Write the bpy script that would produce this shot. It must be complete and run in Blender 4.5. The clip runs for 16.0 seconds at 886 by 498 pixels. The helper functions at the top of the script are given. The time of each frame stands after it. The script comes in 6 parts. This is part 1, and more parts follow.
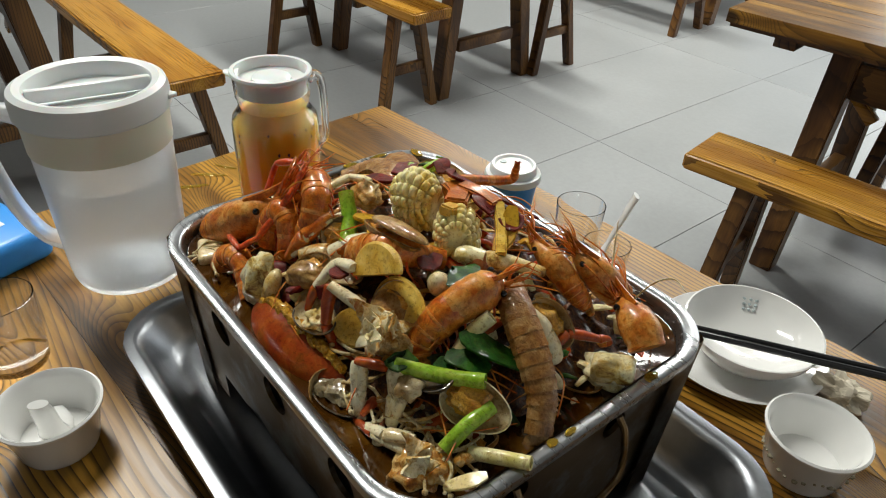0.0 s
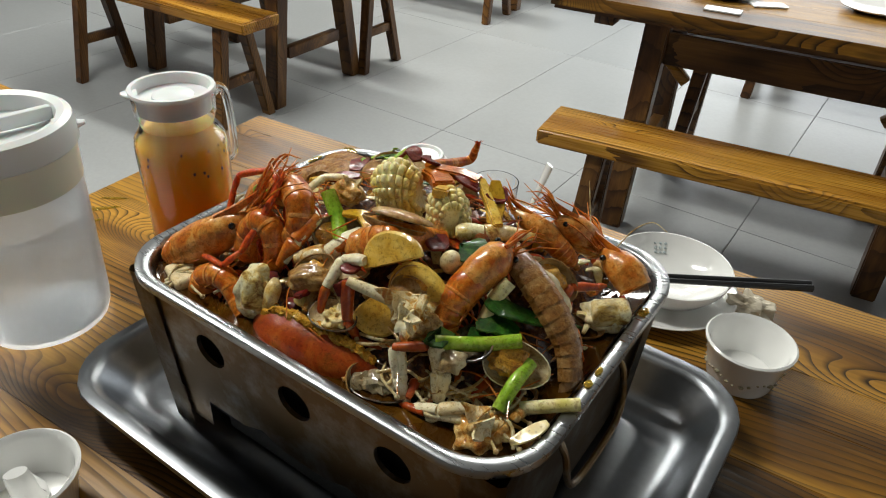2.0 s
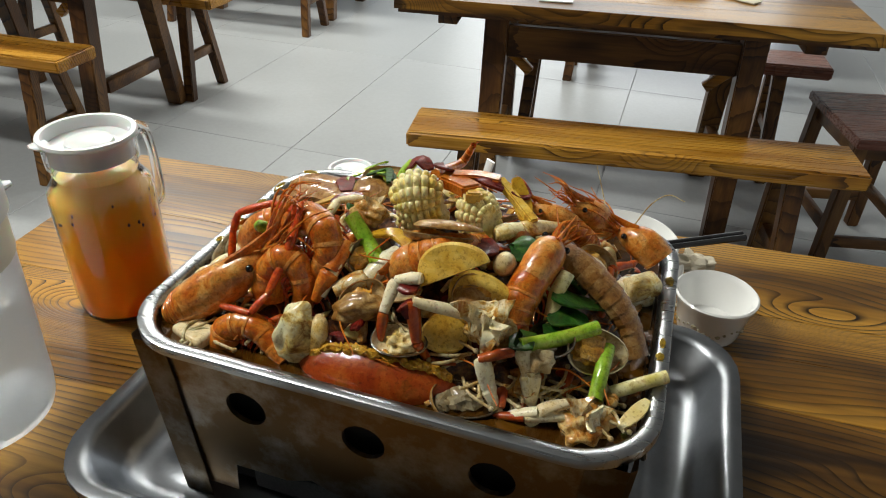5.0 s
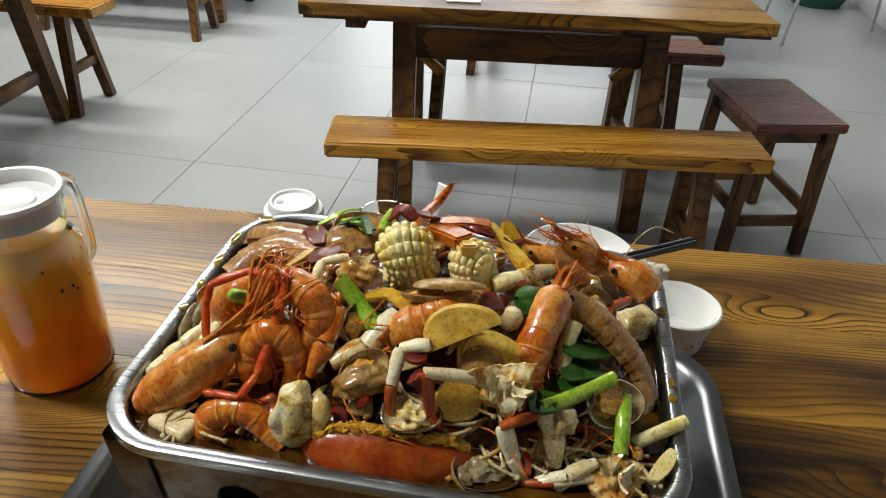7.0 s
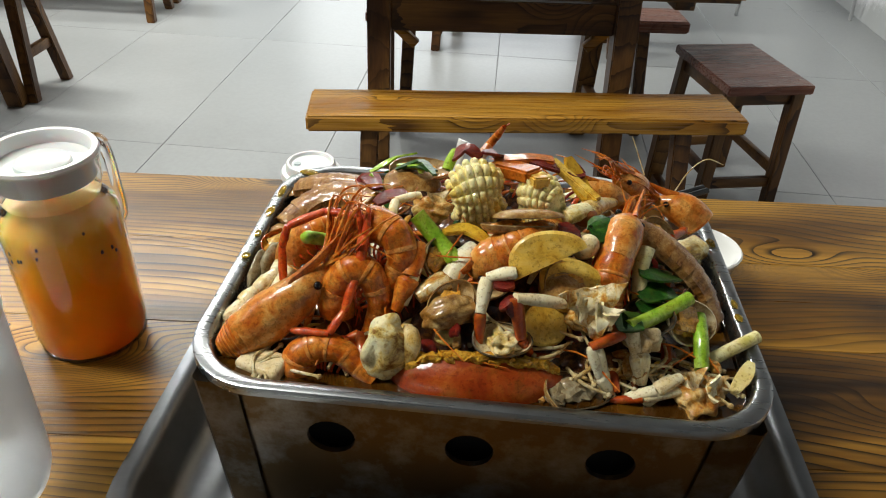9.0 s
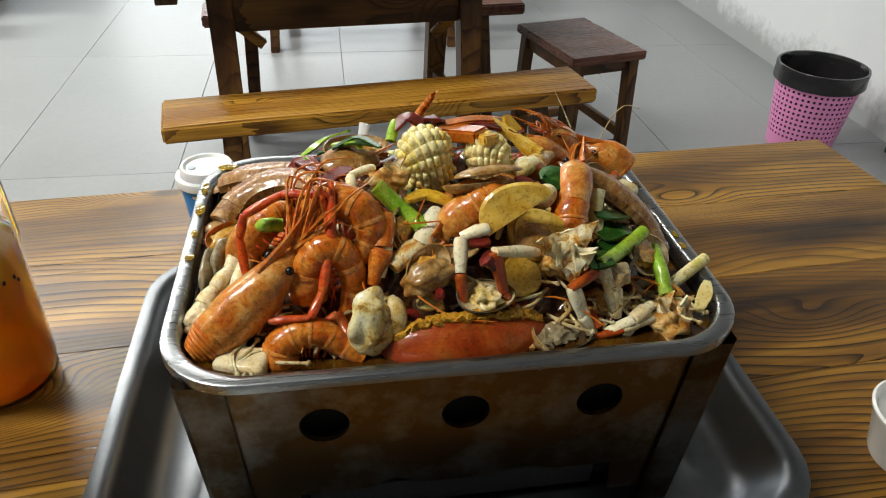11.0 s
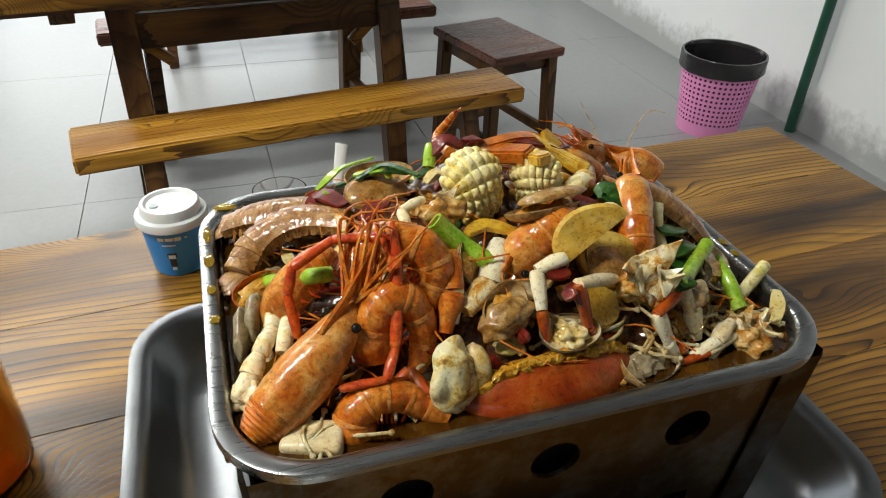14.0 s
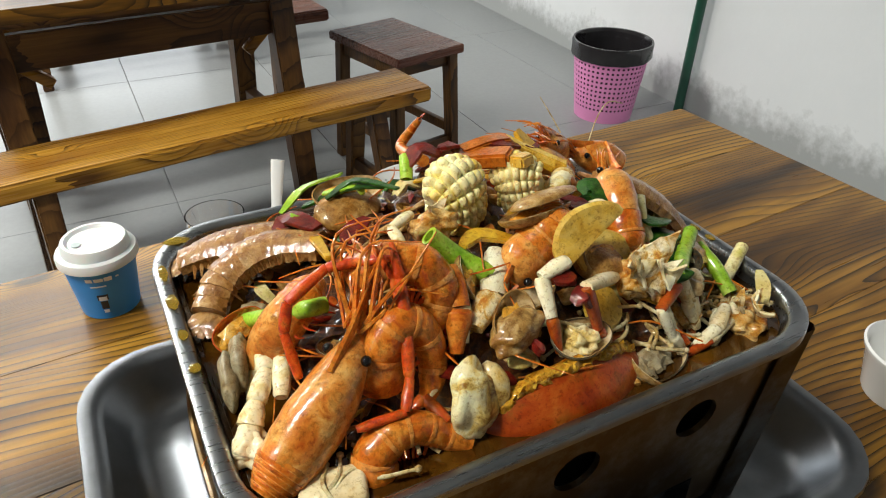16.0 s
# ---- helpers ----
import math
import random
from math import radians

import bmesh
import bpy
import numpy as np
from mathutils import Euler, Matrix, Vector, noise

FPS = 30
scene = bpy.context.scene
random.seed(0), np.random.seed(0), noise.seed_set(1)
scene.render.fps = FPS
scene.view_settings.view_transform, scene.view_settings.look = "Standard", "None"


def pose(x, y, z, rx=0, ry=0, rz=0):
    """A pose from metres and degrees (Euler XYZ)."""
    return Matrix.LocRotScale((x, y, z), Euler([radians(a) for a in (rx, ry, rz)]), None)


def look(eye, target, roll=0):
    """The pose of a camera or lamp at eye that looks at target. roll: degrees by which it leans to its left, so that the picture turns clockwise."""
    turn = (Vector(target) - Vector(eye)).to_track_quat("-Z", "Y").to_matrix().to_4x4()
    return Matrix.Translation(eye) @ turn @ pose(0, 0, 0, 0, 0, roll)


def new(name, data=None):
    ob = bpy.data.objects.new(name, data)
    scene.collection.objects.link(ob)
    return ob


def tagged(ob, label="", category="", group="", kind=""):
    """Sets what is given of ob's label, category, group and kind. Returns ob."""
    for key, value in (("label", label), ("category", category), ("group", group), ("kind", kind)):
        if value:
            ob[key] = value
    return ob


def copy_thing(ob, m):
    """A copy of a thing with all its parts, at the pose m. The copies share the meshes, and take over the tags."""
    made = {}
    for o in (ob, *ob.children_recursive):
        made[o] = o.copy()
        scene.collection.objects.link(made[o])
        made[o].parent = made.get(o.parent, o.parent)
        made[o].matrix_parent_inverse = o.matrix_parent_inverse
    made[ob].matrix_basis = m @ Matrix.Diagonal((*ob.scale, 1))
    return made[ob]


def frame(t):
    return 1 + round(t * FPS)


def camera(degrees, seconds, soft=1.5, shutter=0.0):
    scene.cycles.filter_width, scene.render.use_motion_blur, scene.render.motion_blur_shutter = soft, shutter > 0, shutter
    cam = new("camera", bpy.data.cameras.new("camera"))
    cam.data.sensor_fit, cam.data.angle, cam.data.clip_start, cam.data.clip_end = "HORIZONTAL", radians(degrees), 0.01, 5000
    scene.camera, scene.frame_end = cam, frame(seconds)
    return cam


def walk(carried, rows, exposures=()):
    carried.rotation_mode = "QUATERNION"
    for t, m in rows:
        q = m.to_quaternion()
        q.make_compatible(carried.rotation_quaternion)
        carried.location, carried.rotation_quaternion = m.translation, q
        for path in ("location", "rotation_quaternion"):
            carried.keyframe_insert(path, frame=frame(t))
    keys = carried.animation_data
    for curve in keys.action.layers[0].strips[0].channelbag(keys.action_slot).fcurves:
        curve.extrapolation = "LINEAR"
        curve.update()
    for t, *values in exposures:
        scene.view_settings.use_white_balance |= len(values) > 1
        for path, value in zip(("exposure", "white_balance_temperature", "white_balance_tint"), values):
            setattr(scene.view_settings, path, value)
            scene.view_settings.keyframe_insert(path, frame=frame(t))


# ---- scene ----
cam = camera(64.03, 16.0, 1.1)
PATH = [
    (0, (0.372, -0.329, 1.283), (-0.919, 0.682, 0.138), 3.1),
    (0.5, (0.368, -0.347, 1.282), (-0.814, 0.798, 0.146), 3.0),
    (1, (0.334, -0.384, 1.291), (-0.749, 0.86, 0.16), 3.1),
    (1.5, (0.316, -0.409, 1.283), (-0.695, 0.898, 0.157), 3.0),
    (2, (0.309, -0.434, 1.279), (-0.664, 0.905, 0.157), 2.8),
    (2.5, (0.273, -0.452, 1.278), (-0.654, 0.921, 0.158), 2.8),
    (3, (0.246, -0.476, 1.281), (-0.623, 0.936, 0.163), 2.7),
    (3.5, (0.221, -0.479, 1.276), (-0.584, 0.974, 0.161), 2.7),
    (4, (0.217, -0.493, 1.274), (-0.451, 1.033, 0.166), 2.5),
    (4.2, (0.212, -0.501, 1.267), (-0.438, 1.04, 0.171), 2.3),
    (6.5, (0.096, -0.489, 1.274), (-0.274, 1.14, 0.175), 2.4),
    (7, (0.093, -0.471, 1.287), (-0.22, 1.17, 0.187), 2.4),
    (7.5, (0.083, -0.478, 1.283), (-0.188, 1.168, 0.179), 2.3),
    (8, (0.079, -0.501, 1.275), (-0.16, 1.138, 0.155), 2.3),
    (8.5, (0.059, -0.514, 1.266), (-0.166, 1.119, 0.134), 2.4),
    (9, (0.017, -0.511, 1.261), (-0.17, 1.124, 0.125), 2.5),
    (9.5, (0.001, -0.529, 1.257), (-0.054, 1.12, 0.126), 2.4),
    (9.7, (-0.009, -0.534, 1.259), (-0.004, 1.112, 0.124), 2.4),
    (12, (-0.09, -0.479, 1.224), (0.189, 1.156, 0.106), 2.1),
    (12.5, (-0.11, -0.454, 1.239), (0.209, 1.174, 0.121), 2.3),
    (13, (-0.125, -0.454, 1.236), (0.227, 1.168, 0.121), 2.2),
    (13.5, (-0.139, -0.452, 1.233), (0.262, 1.159, 0.118), 2.2),
    (14, (-0.148, -0.452, 1.226), (0.323, 1.142, 0.114), 2.1),
    (14.5, (-0.165, -0.447, 1.221), (0.381, 1.125, 0.111), 1.9),
    (15, (-0.176, -0.441, 1.215), (0.449, 1.102, 0.108), 1.7),
    (15.5, (-0.175, -0.437, 1.212), (0.51, 1.083, 0.107), 1.6),
    (16, (-0.191, -0.409, 1.218), (0.536, 1.092, 0.114), 1.6),
]
walk(cam, [(t, look(eye, target, roll)) for t, eye, target, roll in PATH], ((0.0, -0.09), (2.0, -0.08), (8.0, -0.02), (12.5, 0.0), (14.0, 0.0), (16.0, 0.16)))

# ---- light and world ----
world = bpy.data.worlds.new("world")
scene.world = world
world.use_nodes = True
wn = world.node_tree
sky = wn.nodes.new("ShaderNodeTexSky")
sky.sky_type = "NISHITA"
sky.sun_disc = False
sky.sun_elevation, sky.sun_rotation = radians(35), radians(-60)
wn.links.new(sky.outputs["Color"], wn.nodes["Background"].inputs["Color"])
wn.nodes["Background"].inputs["Strength"].default_value = 0.06


def area(name, m, sx, sy, watts, colour):
    d = bpy.data.lights.new(name, "AREA")
    d.shape, d.size, d.size_y, d.energy, d.color = "RECTANGLE", sx, sy, watts, colour
    ob = new(name, d)
    ob.matrix_world = m
    return ob


COOL = (1.0, 1.0, 0.93)
area("tube_light", look((-2.35, 2.6, 2.92), (-2.35, 2.6, 0)), 2.3, 0.3, 125, COOL)
area("tube_light", look((-0.9, 3.8, 2.92), (-0.9, 3.8, 0)), 1.3, 0.25, 62, COOL)
area("tube_light", look((-1.6, -0.1, 2.92), (-1.6, -0.1, 0)), 1.3, 0.25, 72, COOL)
# weak unseen fill, added to lift the near side of food and stove
area("tube_light", look((-3.4, -0.6, 2.92), (-3.4, -0.6, 0)), 0.25, 1.3, 15, COOL)
area("doorway_daylight", look((-0.9, 7.35, 1.4), (-0.9, 0, 0.6)), 3.4, 2.4, 68, (0.95, 0.99, 1.0))


# ---- node materials ----
class Mat:
    def __init__(self, name, rough=0.5, metal=0.0, coat=0.0, spec=0.5):
        self.m = bpy.data.materials.new(name)
        self.m.use_nodes = True
        self.t = self.m.node_tree
        self.b = self.t.nodes["Principled BSDF"]
        self.set("Roughness", rough)
        self.set("Metallic", metal)
        self.set("Coat Weight", coat)
        self.set("Coat Roughness", 0.08)
        self.set("Specular IOR Level", spec)
        self.co = self.node("ShaderNodeTexCoord").outputs["Object"]

    def node(self, kind, **kw):
        n = self.t.nodes.new(kind)
        for k, v in kw.items():
            n.inputs[k.replace("_", " ")].default_value = v
        return n

    def link(self, a, b):
        self.t.links.new(a, b)

    def set(self, key, v):
        self.b.inputs[key].default_value = v

    def mapped(self, sx, sy, sz, shift=True):
        n = self.node("ShaderNodeMapping")
        n.inputs["Scale"].default_value = (sx, sy, sz)
        self.link(self.co, n.inputs["Vector"])
        if shift:
            info = self.node("ShaderNodeObjectInfo")
            mul = self.node("ShaderNodeMath")
            mul.operation = "MULTIPLY"
            mul.inputs[1].default_value = 37.0
            self.link(info.outputs["Random"], mul.inputs[0])
            self.link(mul.outputs[0], n.inputs["Location"])
        return n.outputs["Vector"]

    def noise(self, vec, scale, detail=4.0, rough=0.55, distort=0.0):
        n = self.node("ShaderNodeTexNoise", Scale=scale, Detail=detail, Roughness=rough, Distortion=distort)
        self.link(vec, n.inputs["Vector"])
        return n.outputs["Fac"]

    def ramp(self, fac, stops):
        n = self.t.nodes.new("ShaderNodeValToRGB")
        e = n.color_ramp.elements
        while len(e) < len(stops):
            e.new(0.5)
        for el, (p, c) in zip(e, stops):
            el.position = p
            el.color = (*c, 1) if len(c) == 3 else c
        self.link(fac, n.inputs["Fac"])
        return n.outputs["Color"]

    def mix(self, fac, a, b, mode="MIX"):
        n = self.t.nodes.new("ShaderNodeMix")
        n.data_type, n.blend_type = "RGBA", mode
        for sock, v in ((n.inputs[0], fac), (n.inputs[6], a), (n.inputs[7], b)):
            if isinstance(v, (int, float)):
                sock.default_value = v
            elif isinstance(v, tuple):
                sock.default_value = (*v, 1)
            else:
                self.link(v, sock)
        return n.outputs[2]

    def colour(self, c):
        if isinstance(c, tuple):
            self.set("Base Color", (*c, 1))
        else:
            self.link(c, self.b.inputs["Base Color"])
        return self

    def bump(self, h, strength=0.3, dist=0.002):
        n = self.node("ShaderNodeBump", Strength=strength, Distance=dist)
        self.link(h, n.inputs["Height"])
        self.link(n.outputs["Normal"], self.b.inputs["Normal"])
        return self

    def rough_from(self, fac, lo, hi):
        n = self.node("ShaderNodeMapRange")
        n.inputs["To Min"].default_value, n.inputs["To Max"].default_value = lo, hi
        self.link(fac, n.inputs["Value"])
        self.link(n.outputs[0], self.b.inputs["Roughness"])
        return self


def wood(name, pale, mid, dark, rough=0.3, scale=1.0, upright=False, knots=0.85, swirl=1.0):
    """Scorched pine: growth lines run along x (along z where upright), knots and cathedral figures, lacquered."""
    m = Mat(name, rough, spec=0.34)
    if upright:
        swap = m.node("ShaderNodeMapping")
        swap.inputs["Rotation"].default_value = (0.0, radians(90), 0.0)
        m.link(m.co, swap.inputs["Vector"])
        m.co = swap.outputs["Vector"]
    v = m.mapped(0.9 * scale, 23 * scale, 23 * scale)
    warp = m.noise(m.mapped(1.5 * scale, 4.2 * scale, 4.2 * scale), 1.0, 1.5, 0.45)
    add = m.node("ShaderNodeVectorMath")
    add.operation = "MULTIPLY_ADD"
    cmb = m.node("ShaderNodeCombineXYZ")
    m.link(warp, cmb.inputs[1])
    m.link(warp, cmb.inputs[0])
    add.inputs[1].default_value = (0.3, 4.5 * swirl, 0.0)
    m.link(cmb.outputs[0], add.inputs[0])
    m.link(v, add.inputs[2])
    wave = m.node("ShaderNodeTexWave", Scale=1.5, Distortion=1.2, Detail=2.5, Detail_Scale=1.6)
    wave.bands_direction = "Y"
    wave.wave_profile = "SAW"
    vor = m.node("ShaderNodeTexVoronoi", Scale=1.0, Randomness=1.0)
    m.link(m.mapped(2.6 * scale, 6.5 * scale, 3.0 * scale), vor.inputs["Vector"])
    eye = m.node("ShaderNodeMapRange")
    eye.interpolation_type = "SMOOTHERSTEP"
    for key, val in (("From Min", 0.0), ("From Max", 0.42), ("To Min", 1.0), ("To Max", 0.0)):
        eye.inputs[key].default_value = val
    m.link(vor.outputs["Distance"], eye.inputs["Value"])
    bend = m.node("ShaderNodeCombineXYZ")
    m.link(eye.outputs[0], bend.inputs[1])
    add3 = m.node("ShaderNodeVectorMath")
    add3.operation = "MULTIPLY_ADD"
    add3.inputs[1].default_value = (0.0, 2.6 * swirl, 0.0)
    m.link(bend.outputs[0], add3.inputs[0])
    m.link(add.outputs[0], add3.inputs[2])
    m.link(add3.outputs[0], wave.inputs["Vector"])
    knot = m.ramp(vor.outputs["Distance"], [(0.035, (1, 1, 1)), (0.075, (0, 0, 0))])
    lines = m.ramp(wave.outputs["Fac"], [(0.0, (1, 1, 1)), (0.55, (0.9, 0.9, 0.9)), (0.82, (0.35, 0.35, 0.35)), (0.93, (0.0, 0.0, 0.0))])
    fine = m.noise(m.mapped(4 * scale, 160 * scale, 160 * scale), 1.0, 3.0)
    tone = m.noise(m.mapped(1.3 * scale, 9 * scale, 9 * scale), 1.0, 4.0, 0.62)
    body = m.ramp(tone, [(0.30, tuple(1.6 * k for k in dark)), (0.45, mid), (0.60, pale)])
    col = m.mix(lines, m.mix(m.ramp(m.noise(m.mapped(1.2 * scale, 7 * scale, 7 * scale), 1.4, 2.0), [(0.32, (0.5, 0.5, 0.5)), (0.6, (1.0, 1.0, 1.0))]), body, dark), body)
    col = m.mix(0.35, col, m.ramp(fine, [(0.3, (0.12, 0.09, 0.07)), (0.66, (1, 1, 1))]), "MULTIPLY")
    col = m.mix(m.mix(knots, (0, 0, 0), knot), col, tuple(k * 0.8 for k in dark))
    m.colour(col).bump(lines, 0.2, 0.001)
    m.rough_from(fine, rough - 0.08, rough + 0.14)
    return m.m


def metal(name, col, rough, stain=None, scratch=0.5):
    m = Mat(name, rough, 1.0)
    f = m.noise(m.mapped(3, 60, 60), 6, 3)
    blot = m.noise(m.mapped(1, 1, 1), 16, 5, 0.65)
    c = m.mix(m.ramp(blot, [(0.4, (0, 0, 0)), (0.7, (1, 1, 1))]), col, tuple(x * 0.75 for x in col))
    if stain:
        c = m.mix(m.ramp(m.noise(m.mapped(1, 1, 1), 14, 6, 0.7), [(0.36, (0, 0, 0)), (0.52, (1, 1, 1))]), c, stain)
    m.colour(c)
    m.rough_from(blot if stain else f, rough - 0.1, rough + 0.18 * scratch * 2)
    return m.bump(f, 0.03 * scratch, 0.0003).m


def plain(name, col, rough=0.4, vary=0.06, coat=0.0, scale=20.0, sss=0.0):
    m = Mat(name, rough, coat=coat)
    f = m.noise(m.mapped(1, 1, 1), scale, 4)
    m.colour(m.mix(f, tuple(c * (1 - vary) for c in col), tuple(min(1, c * (1 + vary)) for c in col)))
    m.rough_from(f, rough * 0.85, rough * 1.2)
    if sss:
        m.set("Subsurface Weight", sss)
        m.set("Subsurface Scale", 0.006)
    return m.m


def glass(name, col=(1, 1, 1), rough=0.02, ior=1.45):
    m = Mat(name, rough)
    m.set("Transmission Weight", 1.0)
    m.set("IOR", ior)
    return m.colour(col).m


def milky(name, col, rough, trans):
    m = Mat(name, rough)
    m.set("Transmission Weight", trans)
    m.set("IOR", 1.3)
    m.set("Subsurface Weight", 0.0)
    f = m.noise(m.mapped(1, 1, 1), 30, 3)
    m.rough_from(f, rough, rough + 0.1)
    return m.colour(col).m


TABLE_WOOD = wood("table_wood", (0.48, 0.245, 0.032), (0.205, 0.092, 0.010), (0.016, 0.007, 0.002), 0.29)
BENCH_WOOD = wood("bench_wood", (0.56, 0.28, 0.035), (0.36, 0.15, 0.014), (0.07, 0.025, 0.004), 0.26, swirl=0.5)
LEG_WOOD = wood("leg_wood", (0.20, 0.095, 0.024), (0.105, 0.044, 0.012), (0.030, 0.012, 0.005), 0.36, knots=0.5, swirl=0.35)
LEG_UPRIGHT = wood("upright_leg_wood", (0.20, 0.095, 0.024), (0.105, 0.044, 0.012), (0.030, 0.012, 0.005), 0.36, upright=True, knots=0.4, swirl=0.3)
RED_WOOD = wood("red_wood", (0.22, 0.09, 0.055), (0.15, 0.055, 0.035), (0.07, 0.025, 0.018), 0.25)
STEEL = metal("brushed_steel", (0.37, 0.385, 0.40), 0.29, scratch=0.3)
TRAY_STEEL = metal("tray_steel", (0.20, 0.21, 0.225), 0.33, scratch=0.3)
STAINED_STEEL = metal("burnt_steel", (0.33, 0.315, 0.28), 0.34, (0.17, 0.11, 0.05))
SOOT = plain("soot", (0.012, 0.011, 0.01), 0.85, 0.3)
PORCELAIN = plain("porcelain", (0.82, 0.82, 0.80), 0.12, 0.02, 0.4)
WHITE_PLASTIC = plain("white_plastic", (0.70, 0.72, 0.72), 0.3, 0.03, sss=0.15)
BLACK_PLASTIC = plain("black_plastic", (0.012, 0.012, 0.013), 0.3, 0.2)
PINK_PLASTIC = plain("pink_plastic", (0.82, 0.30, 0.58), 0.35, 0.05)
BIN_BAG = plain("bin_bag", (0.022, 0.020, 0.022), 0.22, 0.3)
BLUE_PAPER = plain("blue_print", (0.03, 0.26, 0.70), 0.35, 0.1)
TISSUE = plain("tissue_paper", (0.62, 0.56, 0.44), 0.85, 0.1)
GREEN_PAINT = plain("green_paint", (0.012, 0.075, 0.045), 0.35, 0.15)
GREY_METAL = plain("grey_metal", (0.35, 0.36, 0.37), 0.3, 0.1)
GLASS = glass("clear_glass")
FROSTED = milky("translucent_plastic", (0.93, 0.95, 0.97), 0.28, 0.72)
FROSTED_SOLID = plain("cream_plastic", (0.74, 0.72, 0.60), 0.35, 0.04, sss=0.3)
INK = plain("print_ink", (0.75, 0.78, 0.82), 0.5, 0.05)
DARK_INK = plain("dark_ink", (0.03, 0.03, 0.035), 0.5, 0.05)
GOLD_INK = plain("faded_print", (0.25, 0.22, 0.14), 0.4, 0.2)
GREY_INK = plain("grey_print", (0.40, 0.46, 0.47), 0.4, 0.2)
OIL = Mat("spilled_oil", 0.06)
OIL.set("Transmission Weight", 0.75)
OIL.set("IOR", 1.4)
OIL = OIL.colour((0.62, 0.42, 0.05)).m

# the grey floor tiles
fm = Mat("grey_tile", 0.32)
f1 = fm.noise(fm.mapped(1, 1, 1), 2.2, 5, 0.6)
f2 = fm.noise(fm.mapped(1, 1, 1), 60, 4, 0.6)
fc = fm.mix(f1, (0.27, 0.28, 0.283), (0.345, 0.356, 0.362))
fm.colour(fm.mix(0.25, fc, fm.ramp(f2, [(0.35, (0.75, 0.75, 0.75)), (0.65, (1, 1, 1))]), "MULTIPLY"))
fm.rough_from(f1, 0.24, 0.42)
fm.bump(f2, 0.05, 0.001)
TILE = fm.m
GROUT = plain("dark_grout", (0.26, 0.26, 0.26), 0.9, 0.2)

# white wall with damp, dirty foot
wm = Mat("whitewashed_wall", 0.75)
w1 = wm.noise(wm.mapped(1, 1, 1, False), 3.0, 6, 0.65)
w2 = wm.noise(wm.mapped(1, 1, 1, False), 28, 5, 0.65)
sep = wm.node("ShaderNodeSeparateXYZ")
wm.link(wm.co, sep.inputs[0])
hgt = wm.node("ShaderNodeMapRange")
hgt.inputs["From Min"].default_value, hgt.inputs["From Max"].default_value = 0.0, 0.34
wm.link(sep.outputs["Z"], hgt.inputs["Value"])
sub = wm.node("ShaderNodeMath")
sub.operation = "SUBTRACT"
wm.link(w1, sub.inputs[0])
wm.link(hgt.outputs[0], sub.inputs[1])
add2 = wm.node("ShaderNodeMath")
add2.operation = "MULTIPLY_ADD"
wm.link(w2, add2.inputs[0])
add2.inputs[1].default_value = 0.45
wm.link(sub.outputs[0], add2.inputs[2])
damp = wm.ramp(add2.outputs[0], [(0.12, (0, 0, 0)), (0.5, (1, 1, 1))])
wm.colour(wm.mix(damp, wm.mix(w1, (0.76, 0.78, 0.80), (0.86, 0.87, 0.88)), (0.40, 0.41, 0.41)))
wm.bump(w2, 0.25, 0.004)
WALL = wm.m
CEIL = plain("ceiling_grey", (0.34, 0.34, 0.33), 0.9, 0.03, scale=3)


# ---- mesh tools ----
def part(name, bm, material, parent=None, label="", smooth=35):
    me = bpy.data.meshes.new(name)
    bm.normal_update()
    bm.to_mesh(me)
    bm.free()
    me.materials.append(material)
    if smooth:
        me.shade_smooth()
        me.set_sharp_from_angle(angle=radians(smooth))
    ob = new(name, me)
    if parent is not None:
        ob.parent = parent
    if label:
        ob["label"] = label
    return ob


def thing(name, m, label, category, group="", kind=""):
    ob = new(name)
    ob.empty_display_size = 0.03
    ob.matrix_basis = m
    return tagged(ob, label, category, group, kind)


def box(sx, sy, sz, at=(0, 0, 0), bevel=0.004, rot=None, seg=2, bm=None):
    b = bmesh.new()
    bmesh.ops.create_cube(b, size=1)
    bmesh.ops.scale(b, vec=(sx, sy, sz), verts=b.verts)
    if bevel:
        bmesh.ops.bevel(b, geom=b.edges[:], offset=bevel, segments=seg, affect="EDGES", profile=0.5)
    m = Matrix.Translation(at) @ (rot if rot is not None else Matrix())
    bmesh.ops.transform(b, matrix=m, verts=b.verts)
    return join(bm, b)


def join(bm, b):
    if bm is None:
        return b
    me = bpy.data.meshes.new("tmp")
    b.to_mesh(me)
    b.free()
    bm.from_mesh(me)
    bpy.data.meshes.remove(me)
    return bm


def lathe(profile, n=40, at=(0, 0, 0), bm=None, fold=None):
    """Turns (r, z) pairs about the z axis; fold(a) scales the radius by the angle."""
    b = bmesh.new() if bm is None else bm
    rings = []
    for r, z in profile:
        if r < 1e-5:
            rings.append([b.verts.new((at[0], at[1], at[2] + z))])
        else:
            ring = []
            for k in range(n):
                a = 2 * math.pi * k / n
                q = r * (fold(a, z) if fold else 1.0)
                ring.append(b.verts.new((at[0] + q * math.cos(a), at[1] + q * math.sin(a), at[2] + z)))
            rings.append(ring)
    for p, q in zip(rings, rings[1:]):
        for k in range(n):
            j = (k + 1) % n
            if len(p) == 1 and len(q) > 1:
                b.faces.new((p[0], q[j], q[k]))
            elif len(q) == 1 and len(p) > 1:
                b.faces.new((p[k], p[j], q[0]))
            elif len(p) > 1:
                b.faces.new((p[k], p[j], q[j], q[k]))
    bmesh.ops.recalc_face_normals(b, faces=b.faces[:])
    return b


